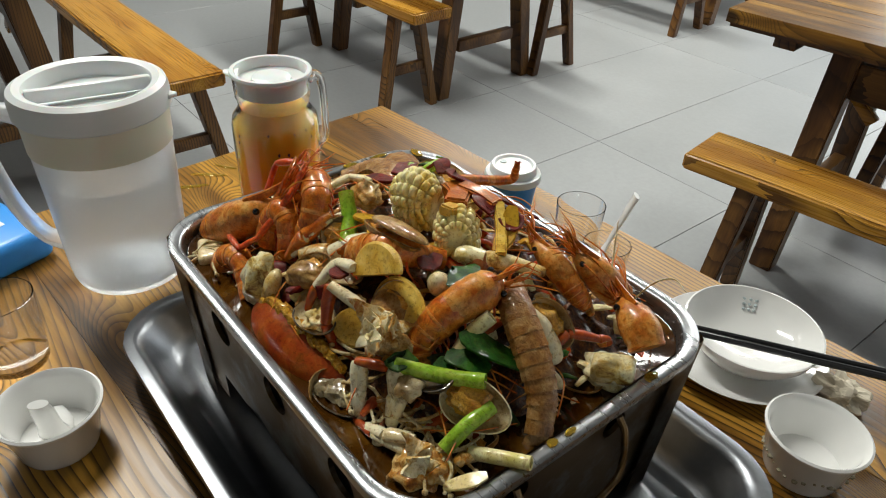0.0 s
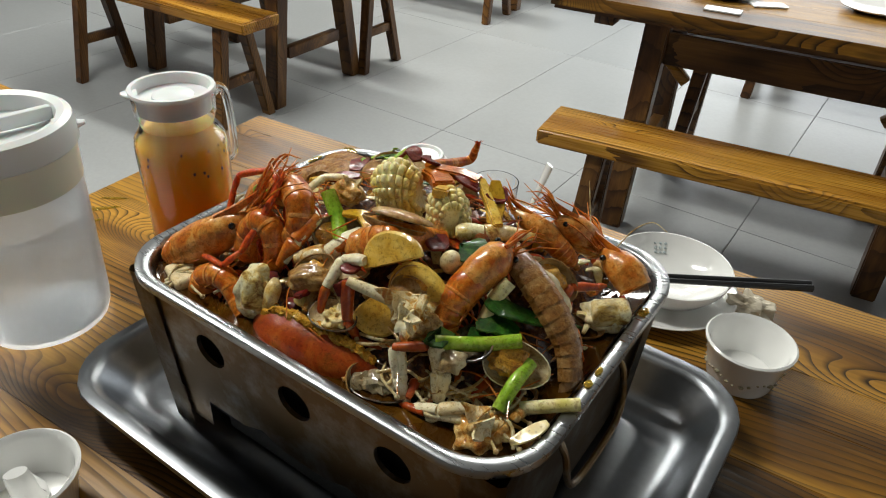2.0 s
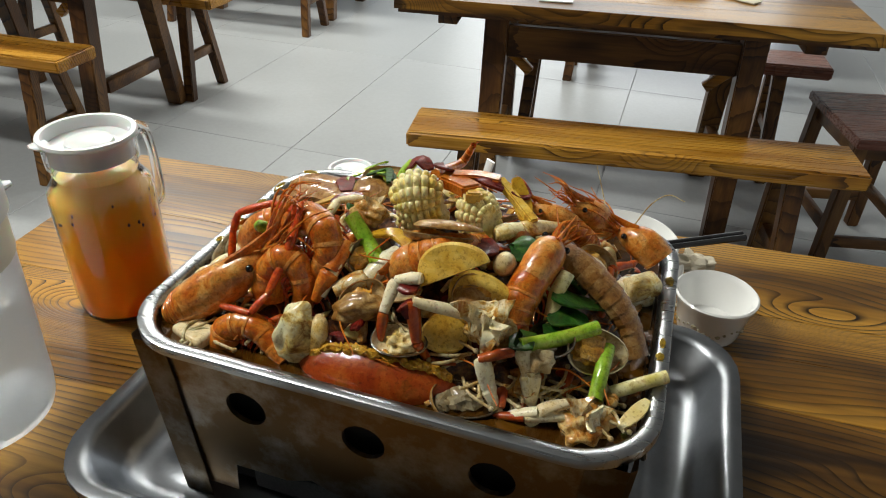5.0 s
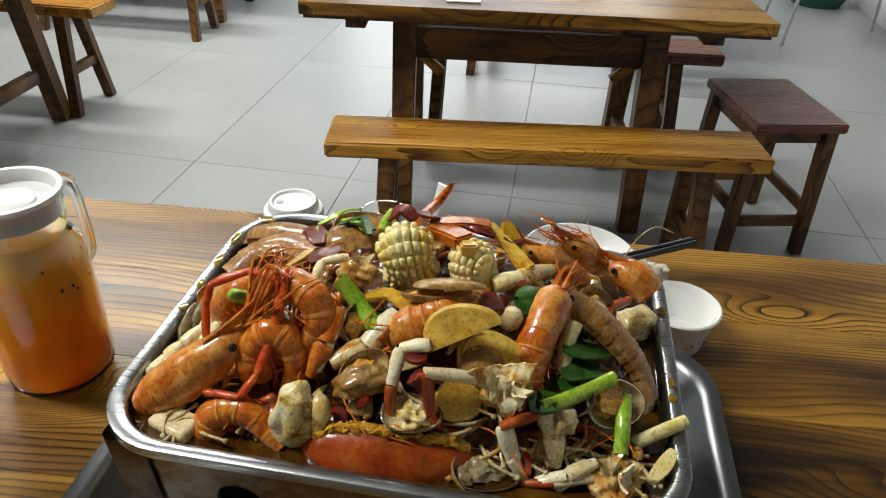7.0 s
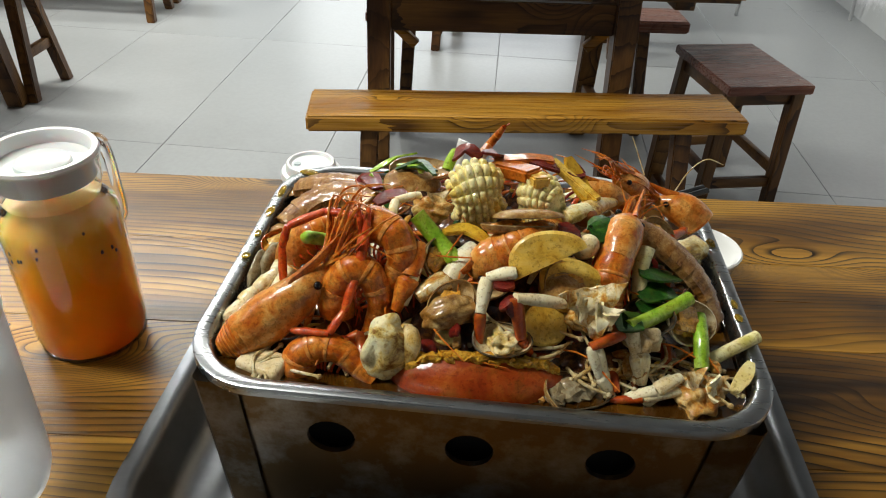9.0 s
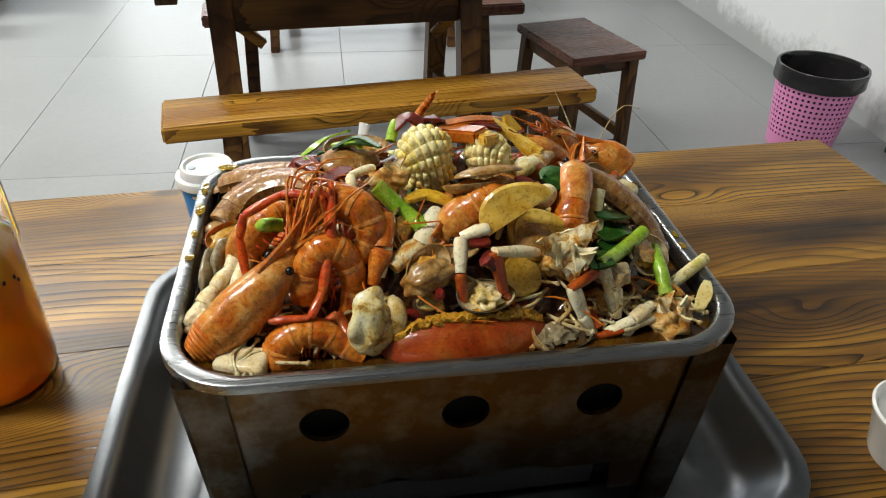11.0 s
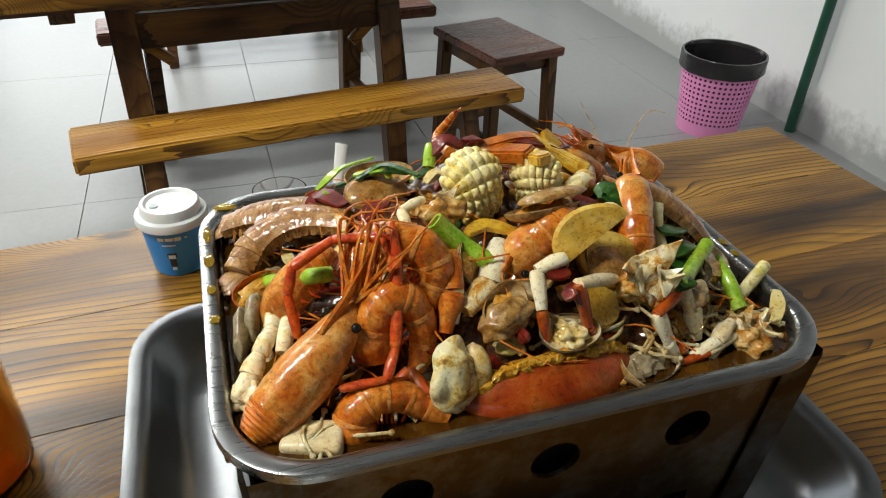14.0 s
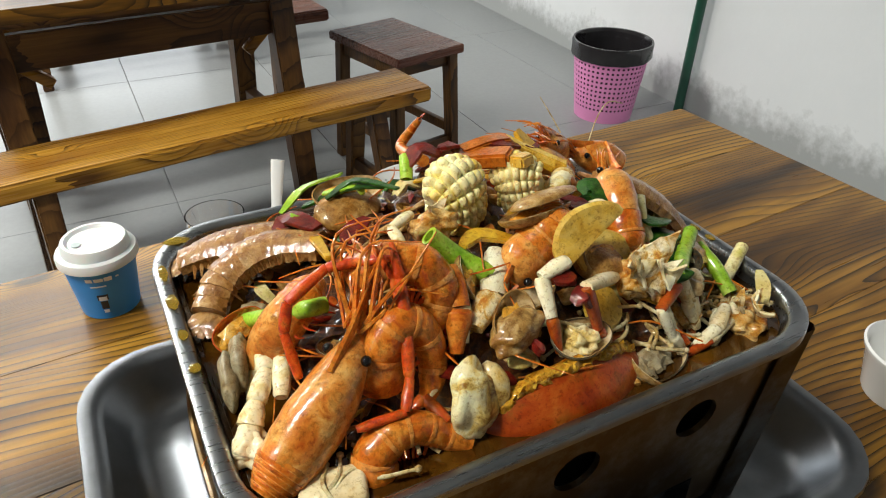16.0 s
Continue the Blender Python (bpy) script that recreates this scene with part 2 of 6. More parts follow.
def spline(pts, n):
    """A smooth line of n points through pts (Catmull-Rom)."""
    p = [Vector(q) for q in pts]
    if len(p) == 2:
        return [p[0].lerp(p[1], i / (n - 1)) for i in range(n)]
    p = [2 * p[0] - p[1]] + p + [2 * p[-1] - p[-2]]
    out = []
    for i in range(n):
        u = i / (n - 1) * (len(p) - 3)
        k = min(int(u), len(p) - 4)
        t = u - k
        a, b, c, d = p[k:k + 4]
        out.append(0.5 * (2 * b + (c - a) * t + (2 * a - 5 * b + 4 * c - d) * t * t + (3 * b - a - 3 * c + d) * t ** 3))
    return out


def tube(pts, radii, sides=8, n=None, up=(0, 0, 1), flat=1.0, bm=None, caps=True, bulge=None):
    """A tube along pts; radii are spread evenly along it; flat squeezes it along up; bulge(s, a) adds to the radius."""
    n = n or max(6, 4 * len(pts))
    line = spline(pts, n)
    b = bmesh.new() if bm is None else bm
    up = Vector(up).normalized()
    rings = []
    for i, q in enumerate(line):
        d = (line[min(i + 1, n - 1)] - line[max(i - 1, 0)]).normalized()
        side = d.cross(up)
        if side.length < 0.05:
            side = d.cross(Vector((1, 0.2, 0)))
        side.normalize()
        top = side.cross(d)
        s = i / (n - 1)
        u = s * (len(radii) - 1)
        k = min(int(u), len(radii) - 2) if len(radii) > 1 else 0
        r = radii[0] if len(radii) == 1 else radii[k] + (radii[k + 1] - radii[k]) * (u - k)
        ring = []
        for j in range(sides):
            a = 2 * math.pi * j / sides
            rr = r * (1 + (bulge(s, a) if bulge else 0))
            ring.append(b.verts.new(q + side * rr * math.cos(a) + top * rr * flat * math.sin(a)))
        rings.append(ring)
    made = []
    for p, q in zip(rings, rings[1:]):
        for k in range(sides):
            j = (k + 1) % sides
            made.append(b.faces.new((p[k], p[j], q[j], q[k])))
    if caps:
        made.append(b.faces.new(rings[0][::-1]))
        made.append(b.faces.new(rings[-1]))
    bmesh.ops.recalc_face_normals(b, faces=made)
    return b


def rim_loop(hx, hy, r, z, n=7):
    """The points of a rounded rectangle at height z."""
    out = []
    for sx, sy, a0 in ((1, 1, 0), (-1, 1, 90), (-1, -1, 180), (1, -1, 270)):
        for i in range(n):
            a = radians(a0 + 90 * i / (n - 1))
            out.append((sx * (hx - r) + r * math.cos(a), sy * (hy - r) + r * math.sin(a), z))
    return out


def basin(loops, close_first=False, close_last=True, bm=None):
    """Skins a row of equal loops into one sheet."""
    b = bmesh.new() if bm is None else bm
    rings = [[b.verts.new(p) for p in l] for l in loops]
    n = len(rings[0])
    for p, q in zip(rings, rings[1:]):
        for k in range(n):
            b.faces.new((p[k], p[(k + 1) % n], q[(k + 1) % n], q[k]))
    if close_last:
        b.faces.new(rings[-1])
    if close_first:
        b.faces.new(rings[0][::-1])
    bmesh.ops.recalc_face_normals(b, faces=b.faces[:])
    return b


def lump(rx, ry, rz, at=(0, 0, 0), rough=0.15, freq=3.0, sub=3, seed=0.0, bm=None, rot=None):
    b = bmesh.new()
    bmesh.ops.create_icosphere(b, subdivisions=sub, radius=1)
    for v in b.verts:
        v.co *= 1 + rough * noise.noise(v.co * freq + Vector((seed, seed * 1.7, 0))) * 1.6
    m = Matrix.Translation(at) @ (rot if rot is not None else Matrix()) @ Matrix.Diagonal((rx, ry, rz, 1))
    bmesh.ops.transform(b, matrix=m, verts=b.verts)
    return join(bm, b)


# ---- the room ----
TZ = 0.75
floor = thing("floor", pose(-0.10, 1.86, 0, 0, 0, 2.4), "grey matt floor tiles with dark joints", "floor", kind="structure")
part("grout_bed", box(12.2, 16.4, 0.05, (-2.0, -0.2, -0.031), 0), GROUT, floor, smooth=0)


def wall(name, sx, sy, at, rz=0):
    ob = part(name, box(sx, sy, 3.1, (0, 0, 1.55), 0), WALL, smooth=0)
    ob.matrix_basis = pose(at[0], at[1], 0, 0, 0, rz)
    return tagged(ob, "whitewashed plaster wall with a damp grey foot", "wall", kind="structure")


wall("wall_east", 0.2, 16.6, (2.205, 2.0, 1.55), 1.4)
wall("wall_west", 0.2, 16.6, (-7.9, 1.6, 1.55))
wall("wall_south", 9.8, 0.2, (-2.88, -6.6, 1.55))
north = part("wall_north", box(3.6, 0.2, 3.1, (-5.99, 7.6, 1.55), 0, bm=box(1.0, 0.2, 3.1, (1.60, 7.6, 1.55), 0, bm=box(5.3, 0.2, 0.45, (-1.53, 7.6, 2.87), 0))), WALL, smooth=0)
tagged(north, "whitewashed front wall with a wide open doorway", "wall", kind="structure")
tagged(part("ceiling", box(10.3, 16.6, 0.15, (-2.88, 1.6, 3.18), 0), CEIL, smooth=0), "plain grey ceiling", "ceiling", kind="structure")
tagged(part("ground", box(60, 30, 0.1, (-2, 22.8, -0.1), 0), GROUT, smooth=0), "dark ground outside the doorway", "ground", kind="structure")


# ---- benches, tables, stool ----
def leg(top, foot, w, d):
    """A squared leg, slightly thinner at the foot."""
    b = bmesh.new()
    t, f = Vector(top), Vector(foot)
    rings = [[b.verts.new(q + Vector((sx * w * k / 2, sy * d * k / 2, 0))) for sx, sy in ((-1, -1), (1, -1), (1, 1), (-1, 1))] for q, k in ((f, 0.9), (t, 1.0))]
    for k in range(4):
        b.faces.new((rings[0][k], rings[0][(k + 1) % 4], rings[1][(k + 1) % 4], rings[1][k]))
    b.faces.new(rings[0][::-1])
    b.faces.new(rings[1])
    bmesh.ops.bevel(b, geom=b.edges[:], offset=0.004, segments=2, affect="EDGES")
    return b


def board(sx, sy, sz, at, bevel=0.006, wob=0.004, seed=0.0):
    """A thick sawn board with slightly uneven edges."""
    b = box(sx, sy, sz, (0, 0, 0), 0)
    bmesh.ops.subdivide_edges(b, edges=[e for e in b.edges if abs(e.verts[0].co.x - e.verts[1].co.x) > sx * 0.5], cuts=14)
    bmesh.ops.bevel(b, geom=[e for e in b.edges if e.calc_face_angle(0) > 1.0], offset=bevel, segments=3, affect="EDGES")
    for v in b.verts:
        v.co.y += wob * noise.noise(Vector((v.co.x * 3 + seed, v.co.y * 4, v.co.z * 20)))
        v.co.z += wob * 0.4 * noise.noise(Vector((v.co.x * 4, seed + 3, v.co.z * 9)))
    bmesh.ops.translate(b, verts=b.verts, vec=at)
    return b


def make_bench(m, length=1.24, seat=BENCH_WOOD, label="lacquered scorched-pine bench with splayed legs beside a dining table", h=0.457):
    t = thing("bench", m, label, "bench", "wooden benches")
    part("seat", board(length, 0.195, 0.045, (0, 0, h - 0.0225), seed=m.translation.x), seat, t)
    for sx in (-1, 1):
        for sy in (-1, 1):
            part("leg", leg((sx * (length / 2 - 0.17), sy * 0.055, h - 0.045), (sx * (length / 2 - 0.15), sy * 0.135, 0.0), 0.05, 0.045), LEG_UPRIGHT, t)
        part("stretcher", box(0.028, 0.20, 0.04, (sx * (length / 2 - 0.158), 0, 0.19), 0.003), LEG_WOOD, t)
    return t


def make_table(m, length=1.363, depth=0.8, label="lacquered scorched-pine dining table with sturdy dark legs", planks=5):
    t = thing("dining_table", m, label, "table", "wooden dining tables")
    top = part("tabletop", box(length - 0.02, depth - 0.02, 0.012, (0, 0, TZ - 0.042), 0), LEG_WOOD, t, smooth=0)
    w = depth / planks
    for i in range(planks):
        part("plank", board(length, w - 0.0002, 0.036, (0, 0, 0), 0.0006, 0.0, i * 7.3), TABLE_WOOD, top).location = (0, -depth / 2 + w * (i + 0.5), TZ - 0.018)
    hx = 0.39
    for sx in (-1, 1):
        for sy in (-1, 1):
            part("leg", leg((sx * hx, sy * 0.17, TZ - 0.048), (sx * (hx + 0.005), sy * 0.265, 0.0), 0.075, 0.07), LEG_UPRIGHT, t)
        part("batten", box(0.06, depth - 0.1, 0.035, (sx * (hx + 0.14), 0, TZ - 0.066), 0.003), LEG_WOOD, t)
        part("stretcher", box(0.04, 0.34, 0.05, (sx * hx, 0, 0.22), 0.003), LEG_WOOD, t)
    for sy in (-1, 1):
        part("apron", board(2 * hx - 0.07, 0.03, 0.10, (0, sy * 0.182, TZ - 0.150), 0.003, 0.002, sy), LEG_WOOD, t)
        for sx in (-1, 1):
            part("corner_brace", box(0.11, 0.028, 0.03, (sx * (hx - 0.075), sy * 0.178, TZ - 0.21), 0.002, Matrix.Rotation(sx * radians(-42), 4, "Y")), BENCH_WOOD, t)
    return t


our_table = make_table(pose(0.057, -0.004, 0, 0, 0, 6.28), 1.355, 0.8, "lacquered scorched-pine dining table set with a seafood stove")
make_table(pose(-0.113, 1.937, 0, 0, 0, 9.4), 1.37, 0.7)
bench = make_bench(pose(0.020, 1.386, 0, 0, 0, 11.0), 1.22, h=0.468)
dark_bench = make_bench(pose(-0.02, 2.36, 0, 0, 0, 8.0), 1.26, RED_WOOD, "dark red-brown bench behind a dining table")
copy_thing(bench, pose(-2.47, 1.26, 0, 0, 0, 5.0))
copy_thing(bench, pose(-2.26, 0.25, 0, 0, 0, 4.0))
copy_thing(bench, pose(-2.52, 2.17, 0, 0, 0, 4.0))
copy_thing(bench, pose(-2.56, 3.29, 0, 0, 0, 5.0))
copy_thing(bench, pose(-0.04, 3.3, 0, 0, 0, 5.0))
for tx, ty, tr in ((-2.47, 1.73, 5.0), (-2.5, -0.28, 5.0), (-2.56, 3.82, 5.0), (-0.05, 3.85, 5.0)):
    make_table(pose(tx, ty, 0, 0, 0, tr), 1.36, 0.7)


def make_stool(m):
    t = thing("stool", m, "small dark red-brown wooden stool with worn edges", "stool")
    part("seat", board(0.285, 0.40, 0.03, (0, 0, 0.458), 0.004, 0.002), RED_WOOD, t)
    for sx in (-1, 1):
        for sy in (-1, 1):
            part("leg", leg((sx * 0.115, sy * 0.155, 0.444), (sx * 0.128, sy * 0.172, 0), 0.042, 0.042), LEG_UPRIGHT, t)
        part("stretcher", box(0.022, 0.30, 0.035, (sx * 0.123, 0, 0.16), 0.003), LEG_WOOD, t)
        part("apron", box(0.018, 0.29, 0.045, (sx * 0.115, 0, 0.42), 0.002), LEG_WOOD, t)
    for sy in (-1, 1):
        part("apron", box(0.21, 0.018, 0.045, (0, sy * 0.155, 0.42), 0.002), LEG_WOOD, t)
        part("stretcher", box(0.23, 0.022, 0.035, (0, sy * 0.163, 0.12), 0.003), LEG_WOOD, t)
    return t


make_stool(pose(0.708, 1.872, 0, 0, 0, 16))

# ---- the tray, the stove and its pan ----
STOVE = pose(-0.0013, -0.0615, TZ, 0, 0, 2.42)


def loc(x, y, z=0.0, rz=0.0, rx=0.0, ry=0.0):
    """A pose in the stove's own frame, whose origin lies on the tabletop."""
    return STOVE @ pose(x, y, z, rx, ry, rz)


tray = thing("serving_tray", loc(0.0027, 0.0034, 0.0), "deep stainless steel tray with a rolled rim under the stove", "tray")
L = []
for hx, hy, r, z in ((0.270, 0.192, 0.058, 0.036), (0.2765, 0.1985, 0.064, 0.037), (0.2775, 0.1995, 0.065, 0.040), (0.2765, 0.1985, 0.064, 0.0435), (0.268, 0.190, 0.056, 0.0445),
                     (0.262, 0.184, 0.052, 0.043), (0.258, 0.180, 0.05, 0.038), (0.245, 0.166, 0.046, 0.017), (0.238, 0.159, 0.042, 0.0085), (0.228, 0.150, 0.036, 0.006),
                     (0.208, 0.130, 0.030, 0.0055), (0.204, 0.126, 0.028, 0.009), (0.197, 0.119, 0.024, 0.0095)):
    L.append(rim_loop(hx - 0.0025, hy - 0.0045, r, z * 1.035))
part("basin", basin(L), TRAY_STEEL, tray, smooth=50)
part("underside", basin([rim_loop(0.270, 0.192, 0.058, 0.0355), rim_loop(0.242, 0.163, 0.046, 0.012), rim_loop(0.234, 0.156, 0.042, 0.001), rim_loop(0.2, 0.122, 0.03, 0.0005)]), TRAY_STEEL, tray, smooth=50)

stove = thing("tabletop_stove", loc(0, 0, 0.010), "heat-stained steel charcoal stove with round vent holes", "stove")


def slab_with_holes(w0, w1, h, holes, r, slot=None, n=20):
    """An upright sheet in the xz plane, w0 wide below and w1 above, with round holes at height zc and a slot along its foot."""
    b = bmesh.new()
    edges = [-1.0] + [((holes[i][0] + holes[i + 1][0]) / 2) for i in range(len(holes) - 1)] + [1.0]
    z0 = slot[2] if slot else 0.0

    def half(z):
        return w0 + (w1 - w0) * z / h

    for i, (cx, cz) in enumerate(holes):
        def xl(z):
            return -half(z) if i == 0 else edges[i]

        def xr(z):
            return half(z) if i == len(holes) - 1 else edges[i + 1]
        corners = [(xl(z0), z0), (xr(z0), z0), (xr(h), h), (xl(h), h)]
        outer, inner = [], []
        for k in range(n):
            a = 2 * math.pi * (k + 0.5) / n - math.pi * 0.75
            dx, dz = math.cos(a), math.sin(a)
            inner.append(b.verts.new((cx + r * dx, 0, cz + r * dz)))
            s = 9.0
            for (x1, y1), (x2, y2) in zip(corners, corners[1:] + corners[:1]):
                den = dx * (y2 - y1) - dz * (x2 - x1)
                if abs(den) > 1e-9:
                    u = ((x1 - cx) * (y2 - y1) - (y1 - cz) * (x2 - x1)) / den
                    if 0 < u < s:
                        v = ((x1 - cx) * dz - (y1 - cz) * dx) / den
                        if -0.001 <= v <= 1.001:
                            s = u
            outer.append(b.verts.new((cx + s * dx, 0, cz + s * dz)))
        for k in range(n):
            j = (k + 1) % n
            b.faces.new((inner[k], inner[j], outer[j], outer[k]))
        back = [b.verts.new(v.co + Vector((0, 0.004, 0))) for v in inner]
        for k in range(n):
            j = (k + 1) % n
            b.faces.new((inner[j], inner[k], back[k], back[j]))
    if slot:
        for sx in (-1, 1):
            q = [(sx * half(0), 0), (sx * half(z0), z0), (sx * slot[1], z0), (sx * (slot[1] + 0.004), 0)]
            f = [b.verts.new((x, 0, z)) for x, z in q]
            b.faces.new(f if sx < 0 else f[::-1])
    bmesh.ops.remove_doubles(b, verts=b.verts, dist=1e-5)
    return b


def lean(m, deg):
    return m @ Matrix.Rotation(radians(deg), 4, "X")


BH = 0.155
holes = [(-0.094, 0.108), (0.0, 0.108), (0.094, 0.108)]
for rz, off in ((0, -0.1285), (180, -0.1285)):
    p = part("side_panel", slab_with_holes(0.166, 0.174, BH, holes, 0.0165, (0, 0.115, 0.034)), STAINED_STEEL, stove, smooth=0)
    p.matrix_basis = pose(0, 0, 0, 0, 0, rz) @ pose(0, off, 0.012, 3.0, 0, 0)
for rz in (90, -90):
    p = part("end_panel", slab_with_holes(0.123, 0.131, BH, [(-0.05, 0.112), (0.05, 0.112)], 0.012), STAINED_STEEL, stove, smooth=0)
    p.matrix_basis = pose(0, 0, 0, 0, 0, rz) @ pose(0, -0.170, 0.012, 3.0, 0, 0)
for sx in (-1, 1):
    for sy in (-1, 1):
        b = bmesh.new()
        o = []
        for z, k in ((-0.010, 0.0), (BH + 0.012, 0.0085)):
            x, y = sx * (0.174 + k), sy * (0.1305 + k)
            o.append([b.verts.new((px, py, z)) for px, py in ((x - sx * 0.030, y), (x - sx * 0.004, y), (x, y - sy * 0.004), (x, y - sy * 0.030))])
        for k in range(3):
            b.faces.new((o[0][k], o[0][k + 1], o[1][k + 1], o[1][k]))
        bmesh.ops.solidify(b, geom=b.faces[:], thickness=0.0012)
        part("corner_post", b, STAINED_STEEL, stove, smooth=20)
part("fire_box", basin([rim_loop(0.160, 0.118, 0.01, 0.125), rim_loop(0.155, 0.114, 0.01, 0.012)]), SOOT, stove, "soot-black inner fire box", smooth=0)
part("ash_drawer", box(0.22, 0.235, 0.026, (0, 0, 0.020), 0.002), plain("ash_grit", (0.05, 0.05, 0.05), 0.8, 0.8, scale=400), stove, "gritty grey ash drawer")
for sx in (-1, 1):
    hz = 0.118
    part("carry_handle", tube([(sx * 0.177, -0.052, hz + 0.015), (sx * 0.186, -0.052, hz), (sx * 0.192, -0.045, hz - 0.035), (sx * 0.193, 0.0, hz - 0.045), (sx * 0.192, 0.045, hz - 0.035), (sx * 0.186, 0.052, hz), (sx * 0.177, 0.052, hz + 0.015)], [0.0028], 8, 40), STAINED_STEEL, stove, "bent wire carrying handle")

pan = thing("grill_pan", loc(0, 0, 0), "rectangular steel pan with a wide rim, heaped with seafood", "pan")
L = []
for hx, hy, r, z in ((0.1930, 0.1430, 0.034, 0.1775), (0.1942, 0.1442, 0.036, 0.1780), (0.1945, 0.1445, 0.037, 0.1830), (0.1940, 0.1440, 0.036, 0.1850), (0.1925, 0.1425, 0.035, 0.1857),
                     (0.1860, 0.1360, 0.032, 0.1853), (0.1842, 0.1342, 0.031, 0.1838), (0.1832, 0.1332, 0.030, 0.1790), (0.1790, 0.1290, 0.028, 0.160), (0.168, 0.118, 0.026, 0.136), (0.160, 0.110, 0.02, 0.130)):
    L.append(rim_loop(hx - 0.001, hy + 0.004, r + 0.018, z, 11))
part("rim", basin(L[:8], close_last=False), STEEL, pan, "wide rolled steel rim", smooth=50)
part("pan_basin", basin(L[7:]), STEEL, pan, smooth=50)

# ---- tableware ----
jug_juice_at = pose(-0.406, 0.002, TZ, 0, 0, 62) @ Matrix.Diagonal((0.96, 0.96, 1.06, 1))
jj = thing("juice_jug", jug_juice_at, "glass jug of orange passion-fruit juice with a white lid", "jug")


def panelled(a, z):
    return 1 + 0.012 * math.cos(8 * a) * (1 if 0.02 < z < 0.13 else 0)


JUICE = Mat("passion_fruit_juice", 0.15)
jv = JUICE.node("ShaderNodeSeparateXYZ")
JUICE.link(JUICE.co, jv.inputs[0])
jn = JUICE.noise(JUICE.mapped(1, 1, 0.6), 45, 4)
jm = JUICE.node("ShaderNodeMath")
jm.operation = "MULTIPLY_ADD"
JUICE.link(jn, jm.inputs[0])
jm.inputs[1].default_value = 0.05
JUICE.link(jv.outputs["Z"], jm.inputs[2])
jr = JUICE.node("ShaderNodeMapRange")
jr.inputs["From Min"].default_value, jr.inputs["From Max"].default_value = 0.02, 0.185
JUICE.link(jm.outputs[0], jr.inputs["Value"])
JUICE.colour(JUICE.ramp(jr.outputs[0], [(0.0, (0.98, 0.24, 0.002)), (0.50, (0.98, 0.34, 0.004)), (0.66, (0.94, 0.46, 0.02)), (0.86, (0.84, 0.55, 0.07)), (1.0, (0.86, 0.70, 0.26))]))
JUICE.set("Transmission Weight", 0.30)
JUICE.set("IOR", 1.33)
JUICE.set("Subsurface Weight", 0.6)
JUICE.set("Subsurface Scale", 0.02)
part("glass_body", lathe([(0.0, 0.0), (0.048, 0.0), (0.0535, 0.004), (0.054, 0.012), (0.0555, 0.02), (0.0562, 0.135), (0.054, 0.146), (0.047, 0.155), (0.0445, 0.160), (0.0455, 0.168), (0.048, 0.172), (0.0485, 0.190), (0.0488, 0.197),
                          (0.0470, 0.197), (0.0462, 0.172), (0.0428, 0.160), (0.0455, 0.152), (0.0525, 0.143), (0.0545, 0.134), (0.0538, 0.02), (0.052, 0.007), (0.0, 0.006)], 64, fold=panelled), GLASS, jj).visible_shadow = False
part("juice", lathe([(0.0, 0.0065), (0.051, 0.0065), (0.0532, 0.02), (0.0540, 0.133), (0.0520, 0.143), (0.0452, 0.1515), (0.0425, 0.1590), (0.0, 0.1590)], 64, fold=panelled), JUICE.m, jj, "cloudy orange juice with pulp and seeds")
lid = part("lid", lathe([(0.0, 0.1885), (0.036, 0.1885), (0.0425, 0.190), (0.0435, 0.199), (0.0455, 0.2015), (0.0505, 0.2015), (0.0515, 0.199), (0.0505, 0.1965), (0.0455, 0.1965), (0.0440, 0.186), (0.0432, 0.176), (0.0418, 0.176), (0.0420, 0.184), (0.0, 0.185)], 48), WHITE_PLASTIC, jj, "white plastic lid with a recessed centre")
part("grip", lathe([(0.0, 0.1945), (0.020, 0.1940), (0.0245, 0.1920), (0.0255, 0.1885), (0.0, 0.1885)], 40), WHITE_PLASTIC, lid)
part("spout", tube([(-0.040, 0, 0.196), (-0.052, 0, 0.1975), (-0.058, 0, 0.1990)], [0.014, 0.010, 0.004], 10, 8, flat=0.3), WHITE_PLASTIC, lid)
part("handle", tube([(0.045, 0, 0.190), (0.053, 0, 0.194), (0.060, 0, 0.189), (0.063, 0, 0.172), (0.064, 0, 0.140), (0.063, 0, 0.116), (0.055, 0, 0.108)], [0.007, 0.006, 0.0055, 0.005, 0.005, 0.005, 0.006], 12, 36, up=(0, 1, 0), flat=1.5), GLASS, jj).visible_shadow = False
rnd = random.Random(4)
seeds = part("passion_seeds", bmesh.new(), DARK_INK, jj, "dark passion-fruit seeds")
sb = bmesh.new()
for k in range(26):
    a, z = rnd.uniform(0, 6.28), rnd.uniform(0.108, 0.145)
    r = 0.0538 if z < 0.133 else 0.052
    lump(0.0018, 0.0013, 0.0024, (r * math.cos(a), r * math.sin(a), z), 0.1, 2, 1, k, sb)
sb.to_mesh(seeds.data)
sb.free()

